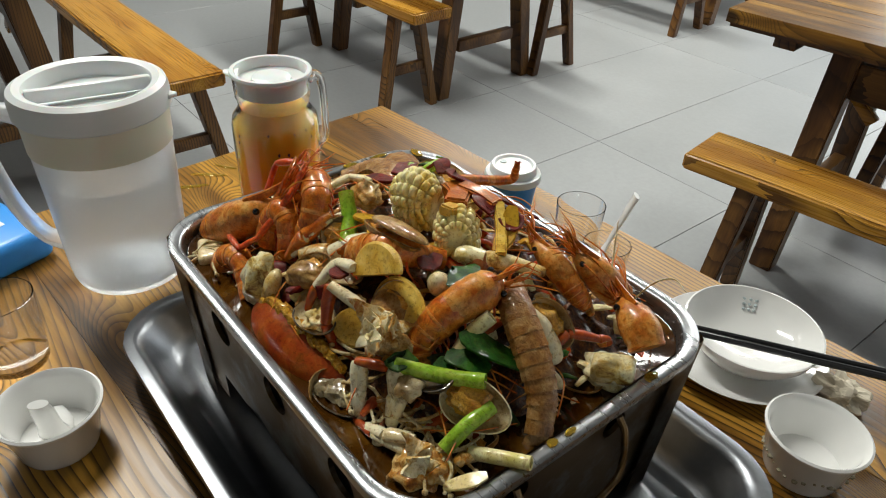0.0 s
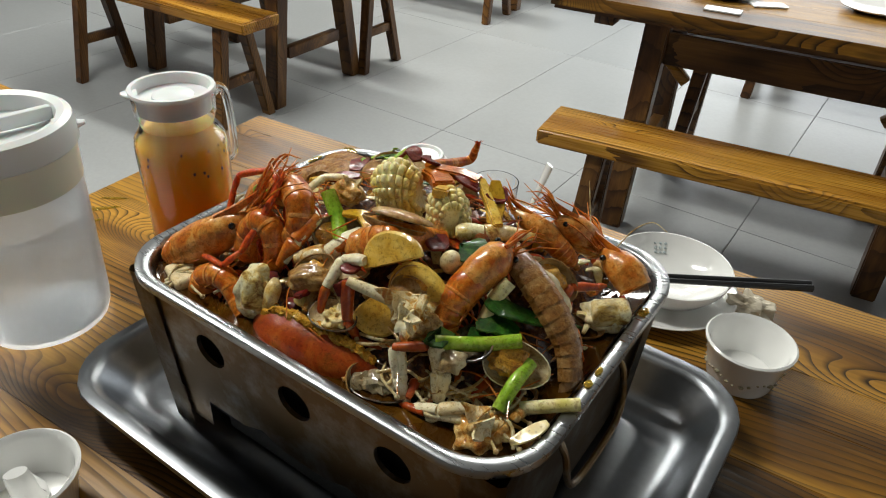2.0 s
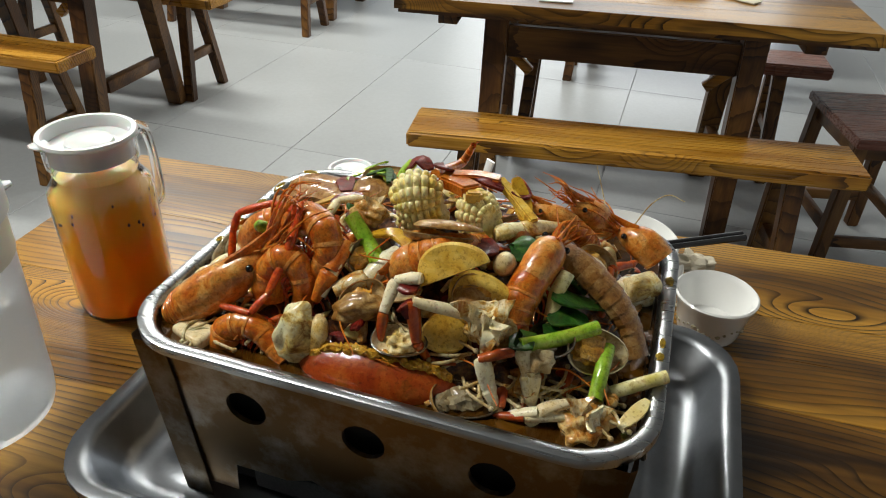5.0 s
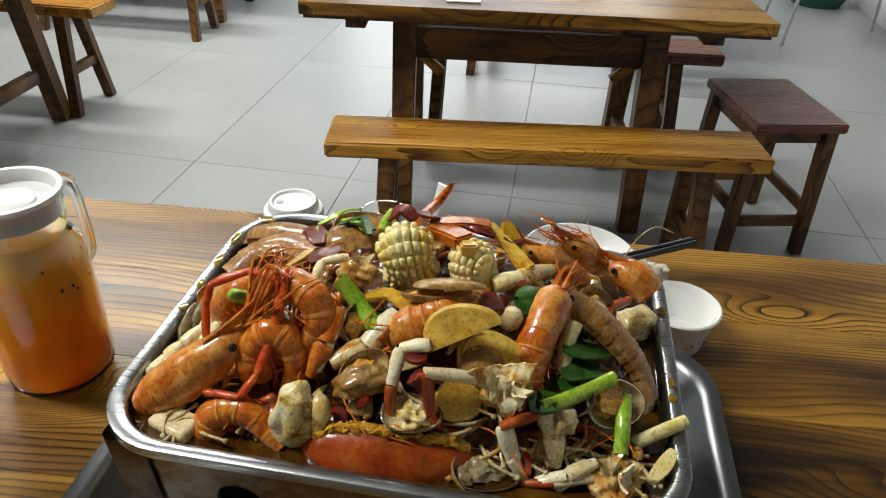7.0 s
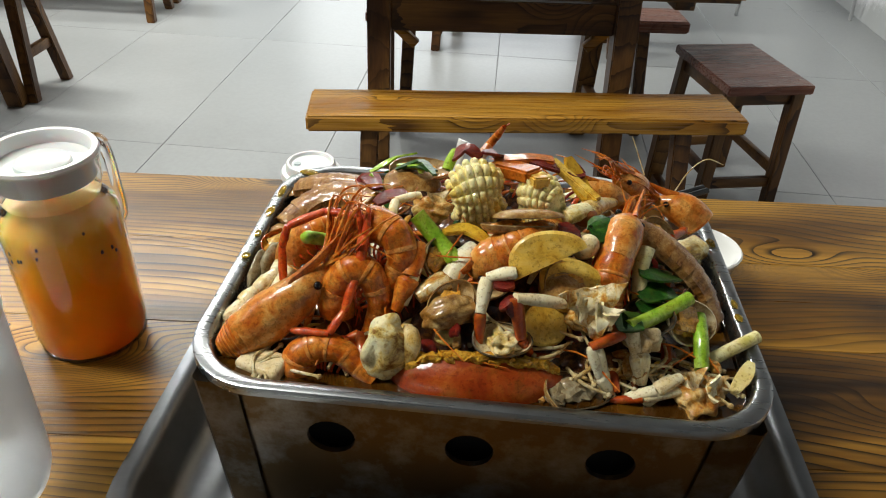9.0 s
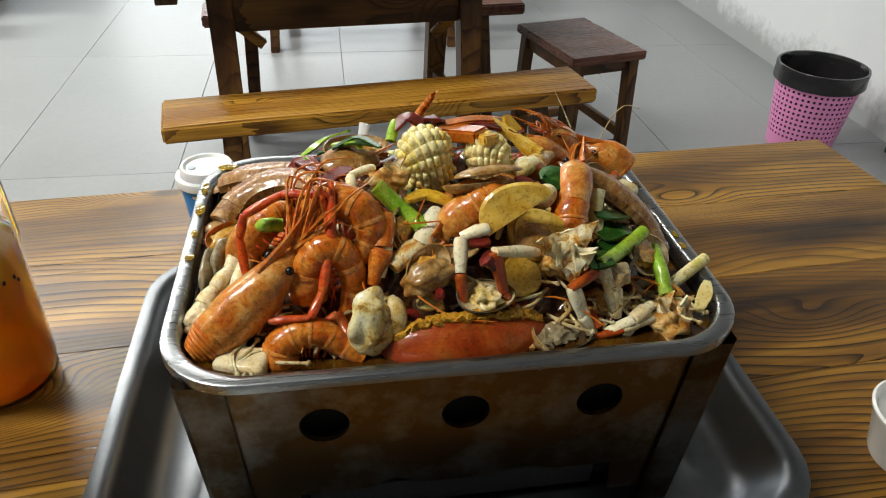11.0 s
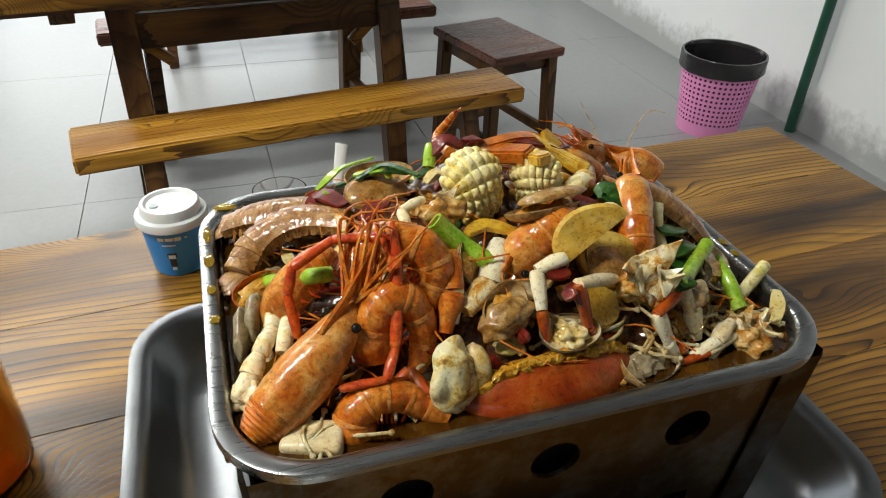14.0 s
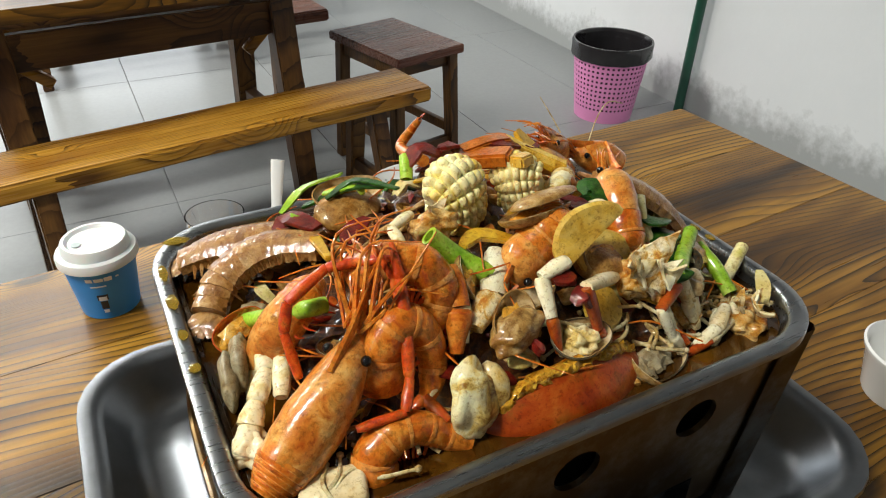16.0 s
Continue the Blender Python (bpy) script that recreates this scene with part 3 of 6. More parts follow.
wj = thing("water_jug", pose(-0.402, -0.201, TZ, 0, 0, 62) @ Matrix.Diagonal((0.95, 0.95, 0.935, 1)), "big frosted plastic water jug with a white lid", "jug")
part("jug_body", lathe([(0.0, 0.002), (0.058, 0.002), (0.066, 0.007), (0.069, 0.016), (0.0705, 0.03), (0.0765, 0.205), (0.077, 0.232), (0.0755, 0.232), (0.0748, 0.205), (0.0688, 0.03), (0.066, 0.014), (0.0, 0.009)], 56), FROSTED, wj).visible_shadow = False
part("water", lathe([(0.0, 0.0095), (0.0655, 0.0145), (0.0683, 0.03), (0.0725, 0.15), (0.0, 0.151)], 48), glass("water", (0.93, 0.97, 1.0), 0.12, 1.2), wj, "clear drinking water").visible_shadow = False
part("collar", lathe([(0.0772, 0.186), (0.0776, 0.2), (0.0785, 0.236), (0.0765, 0.236), (0.0758, 0.2), (0.0755, 0.186)], 56), FROSTED_SOLID, wj, "cream band under the lid")
wl = part("lid", lathe([(0.0, 0.236), (0.058, 0.236), (0.062, 0.239), (0.0635, 0.250), (0.066, 0.255), (0.074, 0.2575), (0.0805, 0.254), (0.0825, 0.246), (0.0825, 0.228), (0.0805, 0.226), (0.0795, 0.24), (0.0, 0.23)], 56), WHITE_PLASTIC, wj, "white plastic lid with a bar grip")
part("grip", box(0.128, 0.010, 0.016, (0, 0, 0.247), 0.003, Matrix.Rotation(radians(20), 4, "Z")), WHITE_PLASTIC, wl)
part("spout", tube([(0.06, 0, 0.236), (0.09, 0, 0.240)], [0.02, 0.004], 10, 6, flat=0.5), WHITE_PLASTIC, wj)
part("handle", tube([(-0.074, 0, 0.215), (-0.105, 0, 0.222), (-0.128, 0, 0.205), (-0.125, 0, 0.15), (-0.112, 0, 0.095), (-0.092, 0, 0.058), (-0.068, 0, 0.045)], [0.011, 0.0095, 0.009, 0.009, 0.009, 0.009, 0.011], 10, 34, up=(0, 1, 0), flat=1.3), FROSTED, wj, "frosted plastic loop handle")

cup = thing("paper_cup", pose(-0.248, 0.271, TZ, 0, 0, -28), "small blue printed cup with a white dome lid", "cup")
part("cup_body", lathe([(0.0, 0.003), (0.026, 0.003), (0.027, 0.0), (0.0285, 0.001), (0.0355, 0.066), (0.0345, 0.066), (0.027, 0.006), (0.0, 0.006)], 48), BLUE_PAPER, cup)
cl = part("lid", lathe([(0.0, 0.079), (0.010, 0.0785), (0.024, 0.0785), (0.027, 0.0815), (0.030, 0.0815), (0.0315, 0.079), (0.0325, 0.071), (0.0375, 0.070), (0.0388, 0.067), (0.0388, 0.061), (0.037, 0.060), (0.0365, 0.064), (0.0, 0.066)], 48), WHITE_PLASTIC, cup, "white plastic dome lid")
part("sip_hole", lathe([(0.0, 0.0003), (0.0045, 0.0003), (0.0045, -0.0005), (0.0, -0.0005)], 16, (-0.012, -0.012, 0.0795)), GREY_INK, cl)


def on_cup(a, z, w, h, mat, name, lift=0.0004):
    """A print patch that hugs the tapered cup wall."""
    b = bmesh.new()
    cols = []
    for i in range(7):
        t = a + (i / 6 - 0.5) * w / 0.032
        col = []
        for zz in (z - h / 2, z + h / 2):
            r = 0.0285 + (zz - 0.001) / 0.065 * 0.007 + lift
            col.append(b.verts.new((r * math.cos(t), r * math.sin(t), zz)))
        cols.append(col)
    for p, q in zip(cols, cols[1:]):
        b.faces.new((p[0], q[0], q[1], p[1]))
    return part(name, b, mat, cup)


A0 = radians(-68)
for i, (w, h) in enumerate(((0.006, 0.0075), (0.008, 0.0075), (0.007, 0.009), (0.003, 0.003))):
    on_cup(A0 - 0.26 + 0.26 * i, 0.052, w, h * 0.55, INK, "print_bar")
on_cup(A0 - 0.05, 0.044, 0.014, 0.0016, INK, "print_bar")
for z, w, h, mt in ((0.030, 0.010, 0.007, DARK_INK), (0.0285, 0.0075, 0.005, INK), (0.020, 0.007, 0.010, DARK_INK), (0.012, 0.005, 0.004, INK)):
    on_cup(A0 - 0.02, z, w, h, mt, "print_patch", 0.0006 if mt is DARK_INK else 0.0009)

# small porcelain cups
CUP_PROFILE = [(0.0, 0.004), (0.028, 0.004), (0.029, 0.0), (0.033, 0.0), (0.035, 0.005), (0.0425, 0.044), (0.0455, 0.048), (0.046, 0.051), (0.0440, 0.0525), (0.0415, 0.050), (0.0395, 0.044), (0.0315, 0.010), (0.0, 0.008)]
rc = thing("porcelain_cup", pose(0.240, 0.213, TZ), "empty white porcelain cup with a faded floral band", "cup")
part("cup_body", lathe(CUP_PROFILE, 56), PORCELAIN, rc)
rnd = random.Random(9)
b = bmesh.new()
for k in range(34):
    a = k * 2 * math.pi / 34 + rnd.uniform(-0.05, 0.05)
    z = 0.020 + 0.004 * math.sin(k * 0.9)
    r = 0.035 + (z - 0.005) / 0.039 * 0.0075 + 0.0001
    s = rnd.uniform(0.0012, 0.003)
    lump(s * 1.2, s * 1.2, s * 0.5 + 0.0006, (r * math.cos(a), r * math.sin(a), z), 0.2, 3, 1, k, b)
part("floral_band", b, GOLD_INK, rc, "faded floral print band")
ec = thing("porcelain_cup", pose(0.408, -0.160, TZ), "empty white porcelain cup near the table edge", "cup")
part("cup_body", lathe(CUP_PROFILE, 56), PORCELAIN, ec)
lc = thing("porcelain_cup", pose(-0.171, -0.337, TZ), "white porcelain cup holding a soup spoon", "cup")
part("cup_body", lathe([(r * 1.0, z * 0.95) for r, z in CUP_PROFILE], 56), PORCELAIN, lc)
sp = thing("soup_spoon", pose(-0.171, -0.337, TZ, 0, 0, -18), "white porcelain soup spoon resting in a cup", "spoon")


def spoon_mesh():
    b = tube([(-0.024, 0, 0.020), (-0.010, 0, 0.0165), (0.004, 0, 0.0175), (0.010, 0, 0.032), (0.015, 0, 0.054), (0.019, 0, 0.068)], [0.005, 0.014, 0.0145, 0.0105, 0.0098, 0.0085], 16, 30, up=(-0.5, 0, 1), flat=0.5)
    return b


part("spoon_body", spoon_mesh(), PORCELAIN, sp)

plate = thing("saucer", pose(0.112, 0.294, TZ), "white porcelain saucer under a bowl", "plate")
part("saucer_body", lathe([(0.0, 0.004), (0.045, 0.004), (0.048, 0.0), (0.052, 0.0), (0.056, 0.004), (0.076, 0.009), (0.090, 0.0165), (0.0915, 0.0185), (0.0895, 0.0195), (0.075, 0.013), (0.054, 0.008), (0.0, 0.007)], 64), PORCELAIN, plate)
bowl = thing("rice_bowl", pose(0.121, 0.292, TZ + 0.0085), "empty white porcelain bowl with a grey printed mark", "bowl")
part("bowl_body", lathe([(0.0, 0.003), (0.030, 0.003), (0.031, 0.0), (0.034, 0.0), (0.036, 0.004), (0.054, 0.014), (0.066, 0.029), (0.0705, 0.040), (0.0710, 0.042), (0.0692, 0.0425), (0.064, 0.031), (0.052, 0.018), (0.034, 0.0085), (0.0, 0.0065)], 64), PORCELAIN, bowl)
b = bmesh.new()
for k in range(9):
    a = radians(118 + (k % 3) * 6)
    z = 0.022 + (k // 3) * 0.0042
    r = 0.052 + (z - 0.018) / 0.013 * 0.012 - 0.0006
    lump(0.0022, 0.0022, 0.0017, (r * math.cos(a), r * math.sin(a), z), 0.3, 3, 1, k * 3.1, b)
part("printed_mark", b, GREY_INK, bowl, "small grey printed mark")
for k, (dx, dz) in enumerate(((0.0, 0.0), (0.007, 0.0))):
    c = thing("chopstick", pose(0, 0, 0), "black plastic chopstick lying across a bowl", "chopstick", "pair of chopsticks")
    part("stick", tube([(0.085 + dx, 0.227 - dx, TZ + 0.0555), (0.262 + dx * 0.6, 0.352 - dx, TZ + 0.0555)], [0.0025, 0.0042], 8, 8), BLACK_PLASTIC, c)
ts = thing("crumpled_tissue", pose(0.213, 0.326, TZ), "crumpled used beige paper tissue on the table", "tissue")
part("tissue_ball", lump(0.024, 0.020, 0.014, (0, 0, 0.011), 0.45, 2.6, 4, 3.3), TISSUE, ts, smooth=10)


def tumbler(m, label, h=0.076, r=0.031):
    t = thing("drinking_glass", m, label, "glass", "drinking glasses")
    part("glass_body", lathe([(0.0, 0.0), (r * 0.84, 0.0), (r * 0.88, 0.003), (r, h), (r * 0.965, h), (r * 0.85, 0.009), (0.0, 0.008)], 40), GLASS, t).visible_shadow = False
    return t


tumbler(pose(-0.129, 0.281, TZ), "empty clear drinking glass behind the stove")
tumbler(pose(-0.068, 0.268, TZ), "low clear glass holding a white spoon", 0.055, 0.029)
s2 = thing("soup_spoon", pose(-0.068, 0.268, TZ + 0.006, 0, 0, 53), "white spoon standing in a clear glass", "spoon")
part("spoon_body", tube([(-0.010, 0, 0.006), (-0.008, 0, 0.022), (0.0, 0, 0.05), (0.014, 0, 0.094), (0.022, 0, 0.118)], [0.006, 0.011, 0.0050, 0.0072, 0.0080], 12, 26, up=(-1, 0, 0.2), flat=0.4), PORCELAIN, s2)
tumbler(pose(-0.305, -0.347, TZ), "clear ribbed drinking glass near the table edge", 0.082, 0.034)

nb = thing("tissue_packet", pose(-0.520, -0.338, TZ, 0, 0, 20), "blue plastic packet of paper tissues", "tissue packet")
part("packet", box(0.125, 0.10, 0.042, (0, 0, 0.021), 0.012, seg=3), BLUE_PAPER, nb)
for k in range(4):
    part("print_bar", box(0.03 - 0.005 * k, 0.006, 0.0006, (0.01, -0.025 + 0.014 * k, 0.0424), 0), INK, nb, smooth=0)

# ---- dishes on the neighbouring table ----
for x, y, mt, nm, lb in ((-0.34, 1.83, BLACK_PLASTIC, "dinner_plate", "dark empty plate on the neighbouring table"), (0.05, 1.98, PORCELAIN, "dinner_plate", "white empty plate on the neighbouring table")):
    t = thing(nm, pose(x, y, TZ), lb, "plate")
    part("plate_body", lathe([(0.0, 0.003), (0.05, 0.0), (0.06, 0.003), (0.095, 0.014), (0.097, 0.0165), (0.06, 0.0075), (0.0, 0.006)], 48), mt, t)
for x, y, r in ((-0.20, 1.80, 35), (0.24, 1.92, -30), (-0.28, 1.65, 10)):
    t = thing("napkin", pose(x, y, TZ, 0, 0, r), "folded white paper napkin on the neighbouring table", "napkin", "paper napkins")
    part("napkin_fold", board(0.10, 0.05, 0.004, (0, 0, 0.003), 0.001, 0.003, x * 9), TISSUE if x > 0.1 else PORCELAIN, t)

# ---- bin, pole, chair by the wall ----
bn = thing("waste_bin", pose(1.725, 1.965, 0) @ Matrix.Diagonal((1.02, 1.02, 1.10, 1)), "pink plastic basket bin lined with a black bag", "waste bin")
b = bmesh.new()
NS, NZ = 46, 10


def bin_r(z):
    return 0.122 + 0.036 * z / 0.285


ZS = [0.0, 0.012, 0.045] + [0.045 + 0.019 * (i + 1) for i in range(NZ)] + [0.285]


def bin_v(k, z):
    return b.verts.new((bin_r(z) * math.cos(2 * math.pi * k / NS), bin_r(z) * math.sin(2 * math.pi * k / NS), z))


for i, (z0, z1) in enumerate(zip(ZS, ZS[1:])):
    for k in range(NS):
        o = [bin_v(k, z0), bin_v(k + 1, z0), bin_v(k + 1, z1), bin_v(k, z1)]
        if 2 <= i < 2 + NZ:
            e = 0.27 * (z1 - z0)
            n = [bin_v(k + 0.27, z0 + e), bin_v(k + 0.73, z0 + e), bin_v(k + 0.73, z1 - e), bin_v(k + 0.27, z1 - e)]
            for q in range(4):
                b.faces.new((o[q], o[(q + 1) % 4], n[(q + 1) % 4], n[q]))
        else:
            b.faces.new(o)
bmesh.ops.remove_doubles(b, verts=b.verts, dist=1e-5)
bmesh.ops.solidify(b, geom=b.faces[:], thickness=0.0018)
part("basket", b, PINK_PLASTIC, bn, smooth=20)
part("liner", lathe([(0.0, 0.006), (0.115, 0.008), (0.149, 0.283), (0.150, 0.29), (0.0, 0.12)][:4], 48, fold=lambda a, z: 1 - 0.012 * abs(math.sin(9 * a + z * 30))), BIN_BAG, bn, "black bin liner")
part("liner_cuff", lathe([(0.146, 0.27), (0.1555, 0.300), (0.163, 0.301), (0.166, 0.295), (0.165, 0.280), (0.1645, 0.248), (0.1610, 0.240)], 72, fold=lambda a, z: 1 + 0.012 * math.sin(11 * a + 40 * z) * (1 if z < 0.26 else 0.25)), BIN_BAG, bn, "folded black bag edge")
pl = thing("green_pole", pose(2.065, 1.86, 0), "dark green metal pole standing by the wall", "pole")
part("pole_tube", tube([(0, 0, 0), (0, 0, 2.6)], [0.021], 16, 4), GREEN_PAINT, pl)
ch = thing("metal_stand", pose(1.60, 4.5, 0, 0, 0, 6), "stand with thin grey metal legs by the wall", "stand")
for sx in (-1, 1):
    for sy in (-1, 1):
        part("leg", tube([(sx * 0.36, sy * 0.24, 0), (sx * 0.30, sy * 0.20, 0.62)], [0.011], 8, 4), GREY_METAL, ch)
part("shelf", box(0.66, 0.46, 0.02, (0, 0, 0.63), 0.004), GREY_METAL, ch)
bs = thing("plastic_basin", pose(1.72, 5.45, 0), "green plastic basin on the floor", "basin")
part("basin_body", lathe([(0.0, 0.004), (0.17, 0.0), (0.22, 0.09), (0.232, 0.095), (0.218, 0.10), (0.165, 0.012), (0.0, 0.01)], 40), GREEN_PAINT, bs)


# ---- the seafood in the pan ----
def food(name, stops, scale=60.0, rough=0.20, coat=1.0, bump=0.40, sss=0.12, sauce=0.66):
    """Cooked food under a wet, uneven film of chilli oil."""
    m = Mat(name, rough + 0.16, coat=coat, spec=0.18)
    v = m.mapped(1, 1, 1)
    a = m.noise(v, scale * 2.0, 6, 0.66, 0.6)
    f = m.noise(v, 300.0, 4, 0.65)
    c = m.ramp(a, stops)
    film = m.ramp(m.noise(v, scale * 1.1, 4, 0.6), [(0.36, (0.80, 0.52, 0.17)), (0.60, (1, 1, 1))])
    stain = m.ramp(m.noise(v, scale * 2.8, 7, 0.72, 0.5), [(0.50, (0, 0, 0)), (0.62, (1, 1, 1))])
    speck = m.ramp(m.noise(v, 360.0, 4, 0.7), [(0.36, (0.40, 0.24, 0.08)), (0.47, (1, 1, 1))])
    c = m.mix(0.4 + 0.6 * min(1.0, sauce), c, film, "MULTIPLY")
    c = m.mix(m.mix(sauce, (0, 0, 0), stain), c, (0.21, 0.080, 0.007))
    m.colour(m.mix(0.55, c, speck, "MULTIPLY"))
    m.bump(m.mix(0.40, a, f), min(1.0, bump * 1.6), 0.0024)
    wet = m.node("ShaderNodeBump", Strength=0.35, Distance=0.0016)
    m.link(m.noise(v, 130.0, 3, 0.55, 0.4), wet.inputs["Height"])
    m.link(wet.outputs["Normal"], m.b.inputs["Coat Normal"])
    m.set("Subsurface Weight", sss * 0.35)
    m.set("Subsurface Radius", (1.0, 0.42, 0.16))
    m.set("Subsurface Scale", 0.004)
    m.set("Coat Roughness", 0.045)
    m.set("Coat Weight", 0.72 if coat > 0.2 else 0.3)
    return m.m


PRAWN = food("prawn_orange", [(0.30, (0.40, 0.060, 0.006)), (0.44, (0.64, 0.160, 0.012)), (0.58, (0.76, 0.27, 0.032)), (0.74, (0.86, 0.48, 0.13))], 55, 0.16, bump=0.22, sss=0.22, sauce=0.62)
PRAWN_HEAD = food("prawn_carapace", [(0.30, (0.52, 0.12, 0.012)), (0.45, (0.70, 0.26, 0.040)), (0.60, (0.80, 0.42, 0.11)), (0.76, (0.86, 0.55, 0.22))], 42, 0.16, bump=0.20, sss=0.22, sauce=0.48)
PRAWN_PALE = food("prawn_shell_edge", [(0.35, (0.74, 0.24, 0.03)), (0.55, (0.84, 0.36, 0.08)), (0.75, (0.88, 0.50, 0.18))], 60, 0.16, bump=0.2, sauce=0.4)
PRAWN_RED = food("prawn_red", [(0.32, (0.42, 0.030, 0.005)), (0.52, (0.72, 0.09, 0.010)), (0.72, (0.82, 0.25, 0.035))], 50)
MANTIS = food("mantis_shell", [(0.30, (0.14, 0.060, 0.016)), (0.44, (0.33, 0.165, 0.05)), (0.60, (0.50, 0.30, 0.11)), (0.78, (0.66, 0.48, 0.25))], 45, bump=0.5, sauce=0.55)
CRAB_RED = food("crab_red", [(0.3, (0.28, 0.028, 0.004)), (0.5, (0.48, 0.078, 0.008)), (0.72, (0.62, 0.19, 0.026))], 26, 0.20, bump=0.2, sauce=0.5)
CRAB_WHITE = food("crab_white", [(0.28, (0.56, 0.36, 0.09)), (0.38, (0.82, 0.70, 0.34)), (0.48, (0.90, 0.85, 0.58)), (0.8, (0.93, 0.90, 0.74))], 32, bump=0.2, sauce=0.14)
CRAB_MEAT = food("crab_meat", [(0.3, (0.22, 0.07, 0.008)), (0.42, (0.56, 0.26, 0.03)), (0.55, (0.72, 0.52, 0.20)), (0.75, (0.80, 0.72, 0.46))], 50, 0.3, 0.5, 0.6)
CRAB_TORN = food("torn_crab", [(0.36, (0.50, 0.17, 0.015)), (0.45, (0.72, 0.44, 0.10)), (0.52, (0.84, 0.72, 0.42)), (0.75, (0.88, 0.83, 0.66))], 48, 0.25, bump=0.6, sauce=0.35)
ROE = food("crab_roe", [(0.3, (0.42, 0.15, 0.008)), (0.5, (0.72, 0.38, 0.02)), (0.7, (0.82, 0.58, 0.10))], 150, 0.4, 0.4, 0.8, sauce=0.3)
SQUID = food("squid_flesh", [(0.25, (0.80, 0.54, 0.06)), (0.38, (0.91, 0.76, 0.20)), (0.50, (0.95, 0.87, 0.42)), (0.8, (0.96, 0.92, 0.62))], 24, 0.22, 0.6, 0.15, 0.2, sauce=0.06)
SQUID_PALE = food("squid_ring", [(0.37, (0.30, 0.14, 0.02)), (0.44, (0.76, 0.56, 0.16)), (0.53, (0.90, 0.83, 0.48)), (0.8, (0.93, 0.89, 0.64))], 24, 0.22, bump=0.25, sauce=0.35)
CLAM = food("clam_shell", [(0.3, (0.18, 0.09, 0.02)), (0.5, (0.42, 0.25, 0.075)), (0.7, (0.60, 0.44, 0.20))], 55, 0.25)
GREY_SHELL = food("grey_shellfish", [(0.3, (0.16, 0.12, 0.06)), (0.5, (0.34, 0.30, 0.19)), (0.7, (0.50, 0.46, 0.33))], 60, 0.2, sauce=0.3)
CLAM_IN = food("clam_lining", [(0.3, (0.34, 0.20, 0.06)), (0.5, (0.62, 0.50, 0.28)), (0.8, (0.76, 0.70, 0.54))], 30, 0.18, sauce=0.4)
CLAM_MEAT = food("clam_meat", [(0.3, (0.50, 0.20, 0.02)), (0.5, (0.78, 0.42, 0.05)), (0.7, (0.78, 0.60, 0.26))], 60, 0.22)
MUSSEL = food("dark_shell", [(0.35, (0.025, 0.025, 0.022)), (0.55, (0.10, 0.09, 0.06)), (0.75, (0.26, 0.22, 0.13))], 45, 0.2)
SCALLION = food("scallion_green", [(0.3, (0.15, 0.34, 0.012)), (0.5, (0.32, 0.58, 0.035)), (0.7, (0.55, 0.72, 0.14))], 40, 0.25, 0.6, 0.1, sauce=0.12)
SCALLION_WHITE = food("scallion_white", [(0.3, (0.62, 0.56, 0.14)), (0.5, (0.80, 0.74, 0.34)), (0.7, (0.88, 0.84, 0.56))], 24, 0.25, 0.5, 0.1, sauce=0.15)
LEAF = food("dark_leek_leaf", [(0.3, (0.006, 0.03, 0.004)), (0.5, (0.016, 0.085, 0.010)), (0.75, (0.06, 0.19, 0.02))], 60, 0.25, 0.2, 0.3, sauce=0.1)
POTATO = food("potato_slice", [(0.3, (0.56, 0.28, 0.018)), (0.45, (0.80, 0.52, 0.07)), (0.75, (0.88, 0.68, 0.20))], 26, 0.25, 0.6, 0.15, sauce=0.3)
PEPPER = food("yellow_pepper", [(0.3, (0.50, 0.24, 0.012)), (0.6, (0.70, 0.44, 0.03))], 40, 0.2, 0.6, 0.08, sauce=0.2)
GARLIC = food("garlic_clove", [(0.3, (0.78, 0.68, 0.34)), (0.6, (0.87, 0.82, 0.58))], 18, 0.25, 0.5, 0.05, sauce=0.05)
CHILLI = food("dried_chilli", [(0.3, (0.05, 0.004, 0.002)), (0.55, (0.16, 0.008, 0.004)), (0.75, (0.30, 0.020, 0.008))], 60, 0.30, 0.2, 0.3, sauce=0.2)
CARROT = food("carrot", [(0.3, (0.42, 0.10, 0.01)), (0.6, (0.62, 0.19, 0.02))], 40, 0.25)
TOFU = food("tofu", [(0.3, (0.76, 0.50, 0.16)), (0.42, (0.86, 0.78, 0.50)), (0.7, (0.88, 0.84, 0.64))], 26, 0.3, 0.3, 0.15, sauce=0.2)
SAUSAGE = food("sausage", [(0.3, (0.28, 0.08, 0.02)), (0.6, (0.48, 0.18, 0.05))], 60)
SPROUT = food("bean_sprout", [(0.3, (0.55, 0.42, 0.14)), (0.6, (0.74, 0.68, 0.44))], 60, 0.25)
EYE = plain("prawn_eye", (0.006, 0.006, 0.006), 0.1, 0.1)
STEW = food("stew_bed", [(0.34, (0.014, 0.004, 0.001)), (0.50, (0.050, 0.013, 0.002)), (0.64, (0.14, 0.042, 0.005)), (0.80, (0.36, 0.18, 0.03))], 75, 0.3, 0.3, 0.9)
bm_ = Mat("chilli_broth", 0.06, coat=0.5)
bn_ = bm_.noise(bm_.mapped(1, 1, 1), 24, 4)
bm_.colour(bm_.ramp(bn_, [(0.3, (0.018, 0.006, 0.001)), (0.55, (0.055, 0.020, 0.002)), (0.75, (0.15, 0.065, 0.006))]))
bm_.bump(bm_.noise(bm_.mapped(1, 1, 1), 70, 2), 0.12, 0.003)
BROTH = bm_.m

seafood_rng = random.Random(21)
FB = loc(0, 0, 0)


